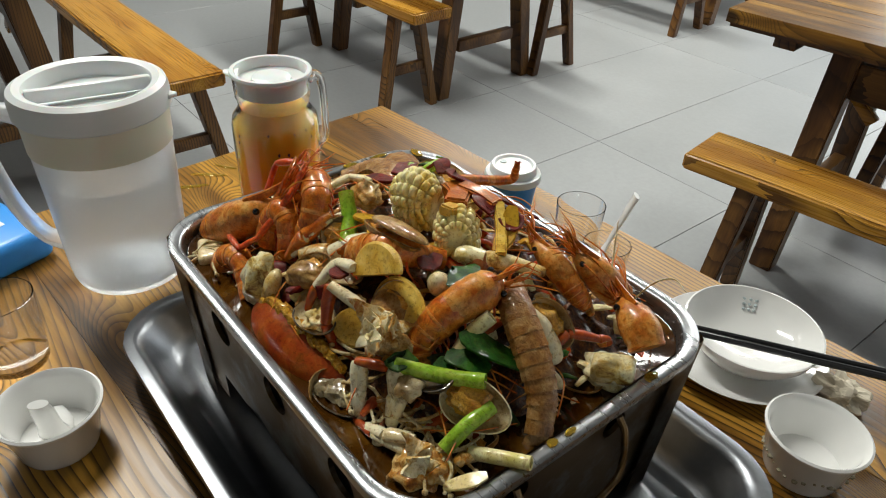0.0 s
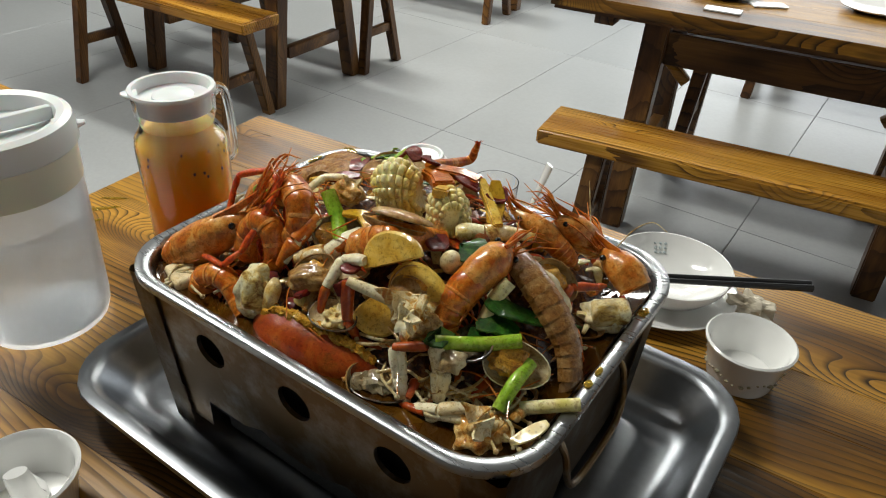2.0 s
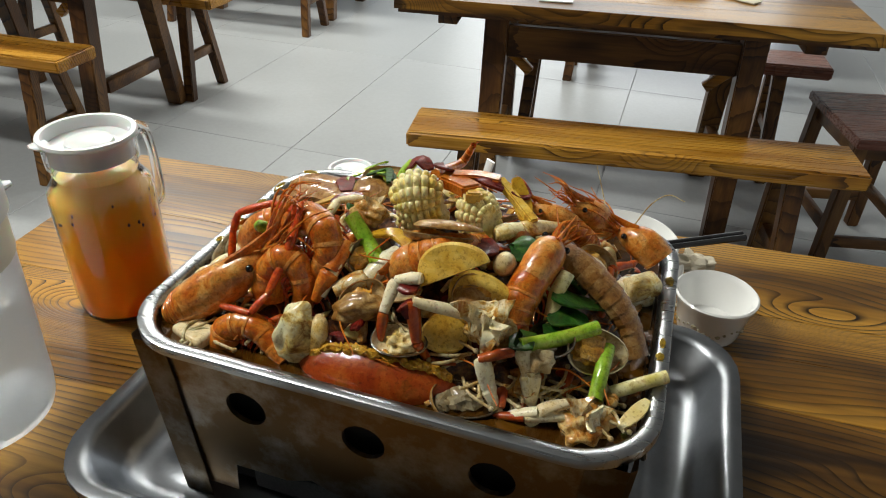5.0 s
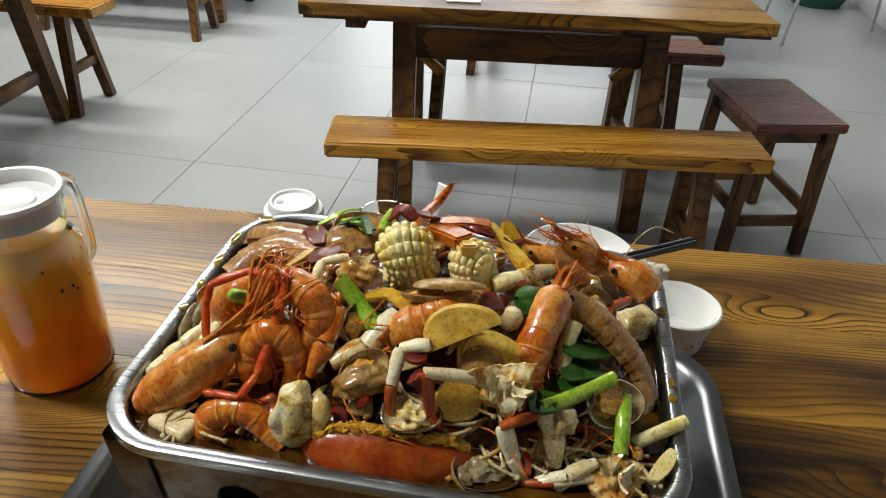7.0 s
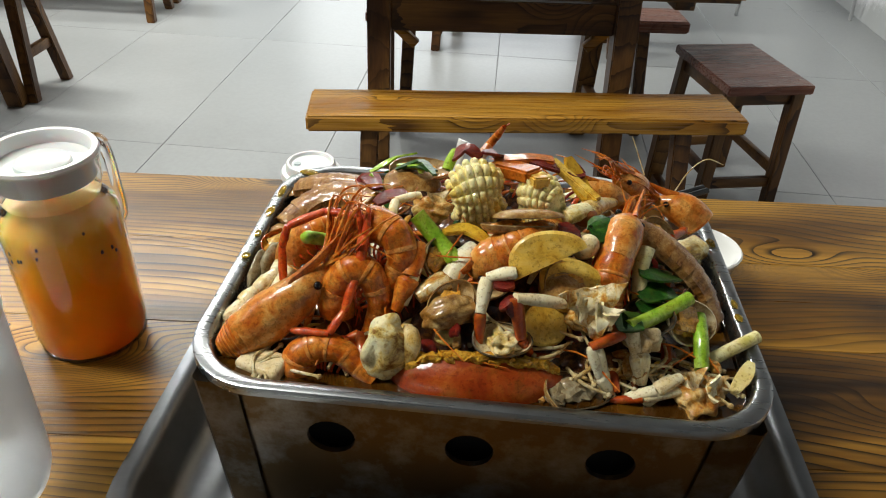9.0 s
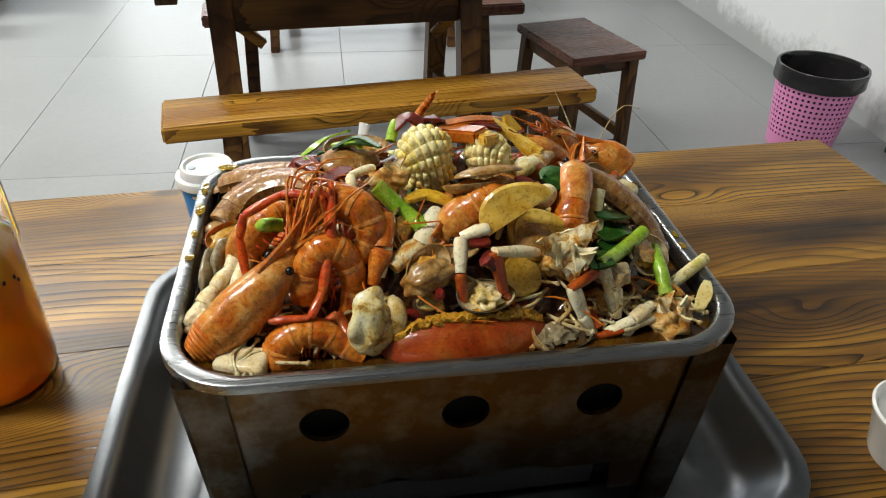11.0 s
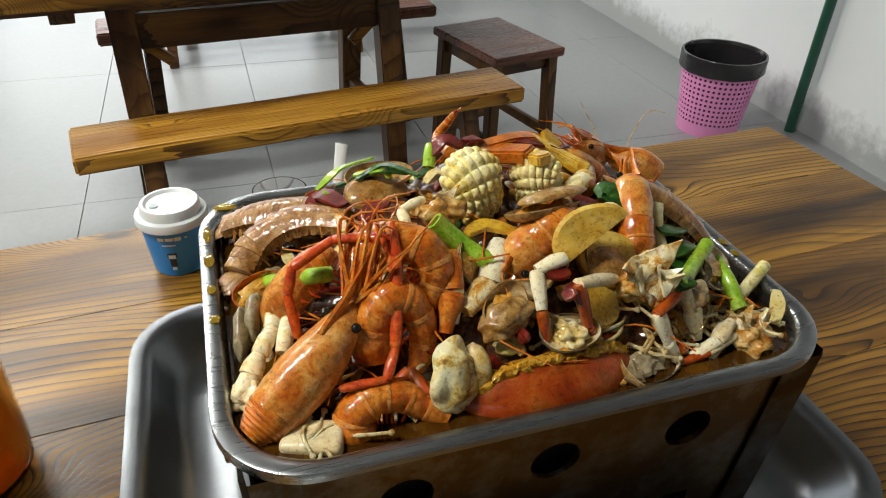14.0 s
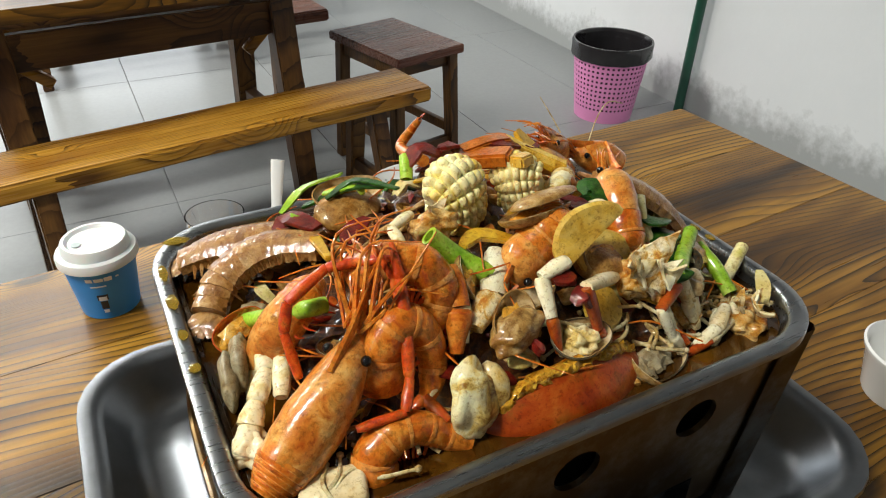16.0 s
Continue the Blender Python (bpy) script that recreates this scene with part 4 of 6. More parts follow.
def dish(name, label, category, group=""):
    return thing(name, FB.copy(), label, category, group)


def V(p):
    return Vector(p)


def cut(line, a, b, n):
    """The stretch of a spline between the shares a and b."""
    dense = spline(line, 60)
    out = []
    for i in range(n):
        u = (a + (b - a) * i / (n - 1)) * 59
        k = min(int(u), 58)
        out.append(dense[k].lerp(dense[k + 1], u - k))
    return out


def petal(at, way, w, h, bm, up=(0, 0, 1)):
    """A thin fan leaf."""
    q = V(at)
    d = V(way).normalized()
    return tube([q, q + d * h * 0.5, q + d * h], [w * 0.3, w, w * 0.35], 8, 9, up, 0.16, bm)


def prawn(pts, r, mat=PRAWN, head=0.45, whiskers=10, tail=True, label="whole cooked orange prawn in chilli sauce", reach=0.05, up=(0, 0, 1), legs=True, lean=(0, 0, 1)):
    """A prawn from its head to its tail along pts."""
    t = dish("prawn", label, "prawn", "cooked prawns")
    r *= 0.94
    rg = seafood_rng
    if head:
        h = cut(pts, 0, head, 7)
        body = tube(h, [r * 0.30, r * 0.72, r * 0.98, r * 1.08, r * 1.06, r * 0.98], 16, 26, up, 1.0, bulge=lambda s, a: 0.05 * noise.noise(Vector((s * 6, math.cos(a) * 1.5, math.sin(a) * 1.5))) + 0.06 * max(0, math.sin(a)) ** 6)
        part("carapace", body, PRAWN_HEAD if mat is PRAWN else mat, t, smooth=60)
        d = (h[0] - h[2]).normalized()
        side = d.cross(V(up)).normalized()
        top = side.cross(d).normalized()
        part("rostrum", tube([h[2] + top * r * 0.75, h[0] + top * r * 0.75, h[0] + d * r * 1.6 + top * r * 1.0], [r * 0.16, r * 0.12, r * 0.03], 7, 12, up, 1.9), PRAWN, t)
        for s in (-1, 1):
            e = part("eye", lump(r * 0.19, r * 0.19, r * 0.19, h[1] + side * s * r * 0.72 + top * r * 0.30, 0.0, 1, 2), EYE, t, "black eye")
        for k in range(whiskers):
            ab = bmesh.new()
            a = rg.uniform(-1, 1)
            q = h[0] + side * a * r * 0.5 + top * rg.uniform(-0.2, 0.4) * r
            w1 = q + d * reach * rg.uniform(0.25, 0.5) + side * rg.uniform(-0.3, 0.3) * reach + V(lean) * reach * rg.uniform(0.0, 0.34)
            w2 = w1 + d * reach * rg.uniform(0.1, 0.5) + side * rg.uniform(-0.5, 0.5) * reach + V(lean) * reach * rg.uniform(-0.2, 0.14)
            tube([q, w1, w2], [r * rg.choice((0.05, 0.07, 0.12)), r * 0.055, r * 0.02], 5, 10, up, 1.0, ab)
            part("feeler", ab, PRAWN, t)
    n = 6
    for i in range(n):
        a = head + (0.97 - head) * i / n - (0.06 if i == 0 and head > 0.1 else 0.0)
        z = head + (0.97 - head) * (i + 1.25) / n
        k0, k1 = 1.0 - 0.48 * (i / n) ** 1.3, 1.0 - 0.48 * ((i + 1) / n) ** 1.3
        seg = tube(cut(pts, a, min(z, 1), 5), [r * k0 * 0.93, r * k0 * 1.02, r * k1 * 1.04, r * k1 * 0.99], 14, 8, up, 1.0, bulge=lambda s, q: 0.025 * math.sin(s * 9 + q * 2))
        part("tail_segment", seg, mat, t, smooth=60)
        if mat is PRAWN and i < n - 1:
            part("shell_edge", tube(cut(pts, z - 0.030 * (1 - head), z, 3), [r * k1 * 1.035, r * k1 * 1.045, r * k1 * 1.02], 14, 4, up, 1.0), PRAWN_PALE, t, "pale hind edge of a shell segment", smooth=60)
    line = cut(pts, 0, 1, 8)
    d = (line[-1] - line[-2]).normalized()
    side = d.cross(V(up)).normalized()
    if tail:
        b = bmesh.new()
        for k in (-1.1, -0.45, 0.45, 1.1):
            petal(line[-1] - d * r * 0.2, d + side * k * 0.6, r * 0.34, r * 1.5, b, up)
        part("tail_fan", b, PRAWN_RED, t, smooth=60)
    if legs:
        for i in range(9):
            q = cut(pts, 0.22 + 0.07 * i, 1, 2)[0]
            dd = (cut(pts, min(0.99, 0.24 + 0.07 * i), 1, 2)[0] - q).normalized()
            sd = dd.cross(V(up)).normalized()
            for s in (-1, 1):
                part("leg", tube([q + sd * s * r * 0.55, q + sd * s * r * 1.05 + V((0, 0, -r * 0.4)), q + sd * s * r * rg.uniform(1.0, 1.5) + V((0, 0, -r * 0.9)) + dd * r * 0.5], [r * 0.09, r * 0.07, r * 0.03], 5, 7, up, 1), PRAWN_RED, t)
    return t


def limb(pts, radii, mat, t, name="leg_segment", up=(0, 0, 1), flat=0.8):
    """Jointed crab or prawn limb: a swollen piece between each two points."""
    for i, (p, q) in enumerate(zip(pts, pts[1:])):
        r0, r1 = radii[i], radii[min(i + 1, len(radii) - 1)]
        p, q = V(p), V(q)
        mid = p.lerp(q, 0.45) + V((0, 0, r0 * 0.12))
        part(name, tube([p, p.lerp(q, 0.12), mid, q], [r0 * 0.72, r0 * 0.95, (r0 + r1) * 0.50, r1 * 0.78], 10, 16, up, flat, bulge=lambda s, a: 0.07 * noise.noise(Vector((s * 5 + p.x * 90, a, 0)))), mat if not isinstance(mat, list) else mat[i % len(mat)], t, smooth=60)


def crab_legs(pts, radii, mat, label):
    t = dish("crab_claw", label, "crab claw", "crab pieces")
    limb(pts, radii, mat, t)
    return t


def mantis(pts, r, label="boiled mantis shrimp with a ridged brown shell", up=(0, 0, 1), head=True):
    t = dish("mantis_shrimp", label, "mantis shrimp", "mantis shrimps")
    n = 11
    for i in range(n):
        k = 0.82 + 0.25 * math.sin(math.pi * min(1, (i + 2) / n))
        seg = tube(cut(pts, i / n * 0.97, (i + 1.2) / n * 0.97, 5), [r * k * 0.965, r * k * 1.0, r * k * 1.02, r * k * 1.025], 18, 9, up, 0.68, bulge=lambda s, a: 0.05 * math.cos(9 * a) + 0.09 * noise.noise(Vector((s * 8 + i, a * 3, 1))))
        part("shell_segment", seg, MANTIS, t, smooth=50)
    line = cut(pts, 0, 1, 10)
    d = (line[-1] - line[-2]).normalized()
    side = d.cross(V(up)).normalized()
    b = bmesh.new()
    for k in (-1.2, -0.5, 0.0, 0.5, 1.2):
        petal(line[-1] - d * r * 0.3, d + side * k * 0.6, r * 0.42, r * 1.5, b, up)
    part("tail_fan", b, MANTIS, t, smooth=60)
    if head:
        d0 = (line[0] - line[1]).normalized()
        for k in (-1, 1):
            b = bmesh.new()
            tube([line[0] + side * k * r * 0.5, line[0] + d0 * r * 1.0 + side * k * r * 0.9, line[0] + d0 * r * 0.4 + side * k * r * 1.3 + V((0, 0, -r * 0.5))], [r * 0.3, r * 0.26, r * 0.12], 8, 10, up, 0.7, b)
            petal(line[0], d0 + side * k * 0.3, r * 0.25, r * 0.8, b, up)
            part("claw", b, MANTIS, t)
    for i in range(10):
        q = cut(pts, 0.1 + 0.08 * i, 1, 2)[0]
        for s in (-1, 1):
            part("leg", tube([q + side * s * r * 0.75, q + side * s * r * 1.2 + V((0, 0, -r * 0.45))], [r * 0.13, r * 0.04], 5, 4, up, 0.6), MANTIS, t)
    return t


def squid_flower(at, r, tilt, label):
    """Scored squid curled into a ball: rows of pillowed squares."""
    t = dish("squid_flower", label, "squid piece", "scored squid")
    b = bmesh.new()
    nu, nv, m = 14, 8, 6
    grid = []
    for j in range(nv * m + 1):
        row = []
        v = j / (nv * m)
        th = radians(24 + 132 * v)
        for i in range(nu * m):
            u = i / (nu * m)
            ph = 2 * math.pi * u
            cu = abs(math.sin(math.pi * (u * nu + 0.5 * (int(v * nv) % 2) * 0.0)))
            cv = abs(math.sin(math.pi * v * nv))
            puff = 0.86 + 0.16 * (cu * cv) ** 0.28 + 0.03 * noise.noise(Vector((u * 9, v * 9, r * 100)))
            rr = r * puff * (1 + 0.12 * math.cos(ph * 2))
            row.append(b.verts.new((rr * math.sin(th) * math.cos(ph), rr * math.sin(th) * math.sin(ph) * 0.95, rr * math.cos(th) * 0.86)))
        grid.append(row)
    for p, q in zip(grid, grid[1:]):
        n = len(p)
        for k in range(n):
            b.faces.new((p[k], q[k], q[(k + 1) % n], p[(k + 1) % n]))
    b.faces.new(grid[0])
    b.faces.new(grid[-1])
    bmesh.ops.recalc_face_normals(b, faces=b.faces[:])
    o = part("squid_body", b, SQUID, t, smooth=70)
    o.matrix_basis = Matrix.Translation(at) @ tilt.to_4x4()
    return t


def shell(at, rot, w, d, h, mat_out, mat_in, meat=True, label="opened clam with its meat in the shell", name="clam", ribs=0.0, meat_mat=None):
    """A half shell, hollow side up, with its lining and meat."""
    t = dish(name, label, "clam", "clams and mussels")
    for k, (mt, nm, s, off) in enumerate(((mat_out, "shell", 1.0, 0.0), (mat_in, "lining", 0.95, 0.0006))):
        b = bmesh.new()
        rings = []
        for j in range(9):
            q = j / 8
            ring = []
            for i in range(28):
                a = 2 * math.pi * i / 28
                rr = math.sin(q * math.pi / 2) * (1 + 0.18 * math.cos(a) ** 3)
                ring.append(b.verts.new((rr * w * s * math.cos(a), rr * d * s * math.sin(a), -h * s * math.cos(q * math.pi / 2) * (1 + ribs * math.sin(q * 40)) + off)))
            rings.append(ring)
        for p, q in zip(rings, rings[1:]):
            for i in range(28):
                b.faces.new((p[i], p[(i + 1) % 28], q[(i + 1) % 28], q[i]))
        bmesh.ops.remove_doubles(b, verts=b.verts, dist=1e-6)
        bmesh.ops.recalc_face_normals(b, faces=b.faces[:])
        if k == 0:
            bmesh.ops.solidify(b, geom=b.faces[:], thickness=0.0009)
        part(nm, b, mt, t, smooth=60).matrix_basis = Matrix.Translation(at) @ rot.to_4x4()
    if meat:
        b = lump(w * 0.62, d * 0.58, h * 0.62, (0, 0, -h * 0.25), 0.3, 2.2, 3, at[0] * 90)
        part("meat", b, meat_mat or CLAM_MEAT, t).matrix_basis = Matrix.Translation(at) @ rot.to_4x4()
    return t


def turn(rx=0, ry=0, rz=0):
    return Euler((radians(rx), radians(ry), radians(rz))).to_matrix()


def stalk(pts, r, mat, name, label, category, hollow=True, flat=1.0, group=""):
    t = dish(name, label, category, group)
    b = tube(pts, [r, r * 1.04, r] if hollow else [r * 0.35, r * 0.9, r * 1.05, r, r * 0.85, r * 0.3], 16, 14, (0, 0, 1), flat, caps=not hollow, bulge=lambda s, a: 0.02 * math.sin(5 * a) if hollow else 0.16 * noise.noise(Vector((s * 4, math.cos(a) * 1.2, math.sin(a) * 1.2 + r * 400))))
    if hollow:
        b2 = tube(pts, [r * 0.66], 16, 14, (0, 0, 1), flat, bm=b, caps=False)
        b.verts.ensure_lookup_table()
        n = 16
        h = 14 * n
        for base in (0, 13 * n):
            for k in range(n):
                j = (k + 1) % n
                b.faces.new((b.verts[base + k], b.verts[base + j], b.verts[h + base + j], b.verts[h + base + k]))
        bmesh.ops.recalc_face_normals(b, faces=b.faces[:])
    part("stalk", b, mat, t, smooth=60)
    return t


def slice_(at, rot, rx, ry, thick, mat, name, label, category, group="", half=False):
    t = dish(name, label, category, group)
    b = lathe([(0.0, thick / 2), (0.9, thick / 2), (1.0, thick * 0.2), (1.0, -thick * 0.2), (0.9, -thick / 2), (0.0, -thick / 2)], 36, fold=lambda a, z: 1 + 0.05 * math.sin(3 * a + rx * 300))
    for v in b.verts:
        v.co.x *= rx
        v.co.y = (max(v.co.y, -0.15 + 0.1 * v.co.x / rx) if half else v.co.y) * ry
        v.co.z += 0.06 * (v.co.x ** 2 + v.co.y ** 2) / max(rx, ry)
    part("slice", b, mat, t).matrix_basis = Matrix.Translation(at) @ rot.to_4x4()
    return t


def chunk(at, rx, ry, rz, mat, name, label, category, rough=0.3, freq=2.2, rot=None, sub=4, group=""):
    t = dish(name, label, category, group)
    part("piece", lump(rx, ry, rz, (0, 0, 0), rough, freq, sub, at[0] * 80 + at[1] * 50), mat, t, smooth=60).matrix_basis = Matrix.Translation(at) @ (rot or turn()).to_4x4()
    return t


def slab(at, sx, sy, sz, rz, mat, name, label, category, group="", rx=6, ry=-4):
    """A cut block with soft edges."""
    t = dish(name, label, category, group)
    b = box(sx, sy, sz, (0, 0, 0), min(sy, sz) * 0.30, seg=4)
    for v in b.verts:
        v.co *= 1 + 0.12 * noise.noise(v.co * 70 + Vector(at) * 40)
    part("piece", b, mat, t, smooth=60).matrix_basis = Matrix.Translation(at) @ turn(rx, ry, rz).to_4x4()
    return t


def torn(at, rot, w, h, mat, label, seed):
    """A torn three-cornered flake of crab shell with a ragged edge and a lumpy face."""
    t = dish("crab_membrane", label, "crab", "crab pieces")
    b = bmesh.new()
    n = 16
    rows = []
    for i in range(n + 1):
        row = []
        for k in range(n - i + 1):
            p = Vector((-w / 2 + w * (k + i * 0.5) / n, h * (0.5 - i / n), 0))
            rag = 0.10 * w * noise.noise(p * 160 + Vector((seed, 0, 0)))
            p += Vector((rag, 0.6 * rag, 0.10 * w * noise.noise(p * 130 + Vector((0, seed, 3))) + 1.4 * p.x * p.x / w))
            row.append(b.verts.new(p))
        rows.append(row)
    for p, q in zip(rows, rows[1:]):
        for k in range(len(q)):
            b.faces.new((p[k], q[k], p[k + 1]))
            if k + 1 < len(q):
                b.faces.new((p[k + 1], q[k], q[k + 1]))
    bmesh.ops.recalc_face_normals(b, faces=b.faces[:])
    bmesh.ops.solidify(b, geom=b.faces[:], thickness=0.0016)
    part("flake", b, mat, t, smooth=50).matrix_basis = Matrix.Translation(at) @ rot.to_4x4()
    return t


def strip(pts, w, h, mat, name, label, category, group=""):
    t = dish(name, label, category, group)
    b = bmesh.new()
    line = spline(pts, 9)
    rings = []
    for i, q in enumerate(line):
        d = (line[min(i + 1, 8)] - line[max(i - 1, 0)]).normalized()
        s = d.cross(Vector((0, 0, 1))).normalized()
        u = s.cross(d)
        k = 1.0 if h > 0.002 else 0.25 + 0.85 * math.sin(math.pi * (i + 0.7) / 9.6) ** 0.8
        rings.append([b.verts.new(q + s * a * w * k + u * c * h) for a, c in ((-1, -1), (1, -1), (1, 1), (-1, 1))])
    for p, q in zip(rings, rings[1:]):
        for k in range(4):
            b.faces.new((p[k], p[(k + 1) % 4], q[(k + 1) % 4], q[k]))
    b.faces.new(rings[0][::-1])
    b.faces.new(rings[-1])
    bmesh.ops.recalc_face_normals(b, faces=b.faces[:])
    bmesh.ops.bevel(b, geom=[e for e in b.edges if e.calc_face_angle(0) > 1.0], offset=min(w, h) * 0.35, segments=2, affect="EDGES")
    part("strip", b, mat, t, smooth=50)
    return t


def heap(x, y):
    """Height of the heaped bed of food over the tabletop."""
    a = max(0.0, 1 - (abs(x - 0.006) / 0.172) ** 2.2)
    c = max(0.0, 1 - (abs(y - 0.012) / 0.142) ** 2.2)
    return 0.150 + 0.078 * (a * c) ** 0.95


b = bmesh.new()
NX, NY = 90, 68
vs = [[None] * (NY + 1) for _ in range(NX + 1)]
for i in range(NX + 1):
    for j in range(NY + 1):
        x, y = -0.176 + 0.352 * i / NX, -0.130 + 0.260 * j / NY
        z = heap(x, y) + 0.010 * noise.noise(Vector((x * 60, y * 60, 0))) + 0.006 * noise.noise(Vector((x * 150, y * 150, 5)))
        vs[i][j] = b.verts.new((x, y, z))
for i in range(NX):
    for j in range(NY):
        b.faces.new((vs[i][j], vs[i + 1][j], vs[i + 1][j + 1], vs[i][j + 1]))
bed = dish("stewed_bed", "dark saucy bed of onions and noodles under the seafood", "stew")
part("stew_surface", b, STEW, bed, smooth=60)
tagged(bed, kind="stuff")
broth = dish("broth", "glossy dark chilli broth filling the pan", "broth")
part("broth_surface", basin([rim_loop(0.1808, 0.1350, 0.046, 0.1735, 9), rim_loop(0.1800, 0.1342, 0.045, 0.1730, 9), rim_loop(0.10, 0.06, 0.02, 0.1730, 9)]), BROTH, broth)

big = prawn([(-0.106, -0.066, 0.222), (-0.124, -0.080, 0.208), (-0.146, -0.091, 0.191), (-0.161, -0.098, 0.181), (-0.175, -0.105, 0.173)], 0.0170, PRAWN, 0.74, 24, False, 'large whole orange river prawn with long red claws', 0.06, legs=False, lean=(-0.1, 0.3, 1.6))
limb([(-0.140, -0.064, 0.203), (-0.1425, -0.052, 0.226), (-0.138, -0.0475, 0.241), (-0.113, -0.0385, 0.2500), (-0.095, -0.045, 0.2525), (-0.081, -0.053, 0.2555)], [0.0030, 0.0034, 0.0038, 0.0038, 0.0036, 0.0030], PRAWN_RED, big, 'long_claw')
limb([(-0.124, -0.104, 0.196), (-0.098, -0.1065, 0.1985), (-0.0900, -0.094, 0.2080), (-0.0837, -0.0760, 0.2290), (-0.0805, -0.062, 0.2480), (-0.0800, -0.050, 0.2640)], [0.0028, 0.0032, 0.0034, 0.0040, 0.0036, 0.0018], PRAWN_RED, big, 'long_claw')
limb([(-0.0885, -0.046, 0.2620), (-0.0840, -0.060, 0.2480), (-0.0835, -0.077, 0.2280)], [0.0016, 0.0026, 0.0026], PRAWN_RED, big, 'long_claw')
prawn([(-0.099, -0.078, 0.192), (-0.098, -0.074, 0.212), (-0.087, -0.071, 0.226), (-0.074, -0.073, 0.220), (-0.069, -0.079, 0.200), (-0.077, -0.088, 0.176)], 0.0140, PRAWN, 0.0, 0, True, 'curled orange prawn beside a larger prawn', up=(0.1, -0.8, 0.6))
prawn([(-0.098, -0.038, 0.236), (-0.080, -0.044, 0.246), (-0.062, -0.053, 0.244), (-0.056, -0.062, 0.230), (-0.064, -0.066, 0.216), (-0.078, -0.064, 0.211)], 0.0145, PRAWN, 0.0, 0, False, 'tightly curled orange prawn tail', up=(0.1, -0.8, 0.6))
prawn([(-0.117, -0.115, 0.166), (-0.118, -0.110, 0.178), (-0.106, -0.107, 0.186), (-0.092, -0.108, 0.186), (-0.079, -0.112, 0.178), (-0.066, -0.118, 0.171)], 0.0130, PRAWN, 0.0, 0, True, 'curled prawn lying in the broth by the rim', legs=True, up=(0.1, -0.8, 0.6))
prawn([(-0.0069, -0.0591, 0.2187), (0.0081, -0.0516, 0.2326), (0.028, -0.0473, 0.2457), (0.0495, -0.014, 0.2356)], 0.0150, PRAWN, 0.4, 8, True, 'saucy orange prawn lying across the heap', 0.03)
prawn([(0.1000, -0.006, 0.244), (0.0960, -0.020, 0.240), (0.0880, -0.044, 0.226), (0.0860, -0.064, 0.206), (0.1000, -0.068, 0.192)], 0.0140, PRAWN, 0.45, 8, True, 'thick curled orange prawn standing against green leaves', 0.03, up=(0.2, -0.7, 0.7))
prawn([(0.139, 0.078, 0.214), (0.153, 0.075, 0.211), (0.166, 0.071, 0.207), (0.177, 0.067, 0.199)], 0.0140, PRAWN, 0.95, 22, False, 'large red prawn head by the pan rim', 0.05, legs=False)
prawn([(0.100, 0.068, 0.236), (0.115, 0.076, 0.226), (0.127, 0.086, 0.212), (0.130, 0.100, 0.206)], 0.0125, PRAWN, 0.7, 16, False, 'bristling prawn head with many orange feelers', 0.034, legs=False)
prawn([(0.0700, 0.0546, 0.2360), (0.094, 0.0562, 0.2270), (0.1149, 0.0579, 0.2141), (0.1242, 0.062, 0.205)], 0.0100, PRAWN, 0.5, 10, False, 'slender orange prawn with long feelers', 0.034, legs=False)
prawn([(-0.16, -0.0157, 0.1524), (-0.1432, -0.0259, 0.2014), (-0.1245, -0.0258, 0.2236), (-0.1107, -0.0125, 0.2213)], 0.0130, PRAWN, 0.6, 18, False, 'prawn head half buried under feelers', 0.055)
mantis([(0.099, 0.003, 0.234), (0.121, -0.008, 0.229), (0.144, -0.015, 0.214), (0.161, -0.021, 0.197), (0.173, -0.033, 0.177)], 0.0108, up=(0.55, -0.42, 0.72))
mantis([(-0.092, 0.036, 0.214), (-0.114, 0.052, 0.210), (-0.136, 0.057, 0.204), (-0.156, 0.052, 0.194), (-0.169, 0.036, 0.184)], 0.0140, 'curved mantis shrimp with a ridged shell')
mantis([(-0.108, 0.074, 0.204), (-0.132, 0.083, 0.199), (-0.153, 0.093, 0.193), (-0.172, 0.101, 0.184)], 0.0150, 'mantis shrimp tucked into the pan corner', (0, 0, 1), False)
crab = dish('crab_shell', 'red crab carapace filled with yellow roe', 'crab', 'crab pieces')
CRAB_AT = (0.0014, -0.1090, 0.1810)
chunk((0.0722, -0.080, 0.212), 0.0151, 0.0122, 0.0108, CRAB_MEAT, 'crab_chunk', 'broken crab body with white and orange meat', 'crab', 0.28, 1.9, turn(0, 20, 30), group='crab pieces')
torn((0.0735, -0.0895, 0.2195), turn(58, -14, 4), 0.042, 0.038, CRAB_TORN, 'torn crab body plate with white film and orange roe', 1.3)
crab_legs([(0.0548, -0.0793, 0.219), (0.0212, -0.0924, 0.2304), (0.0274, -0.1013, 0.2045), (0.0364, -0.1002, 0.1887), (0.0544, -0.0962, 0.1882)], [0.0048, 0.0054, 0.0048, 0.0037, 0.0016], [CRAB_WHITE, CRAB_RED, CRAB_RED, CRAB_RED], 'jointed red and white crab leg')
crab_legs([(0.0214, -0.0735, 0.2371), (0.0023, -0.0747, 0.2313), (-0.0002, -0.0924, 0.2152), (0.0008, -0.1018, 0.1967)], [0.0054, 0.0053, 0.0045, 0.0032], [CRAB_WHITE, CRAB_WHITE, CRAB_RED], 'pale crab leg bent over the heap')
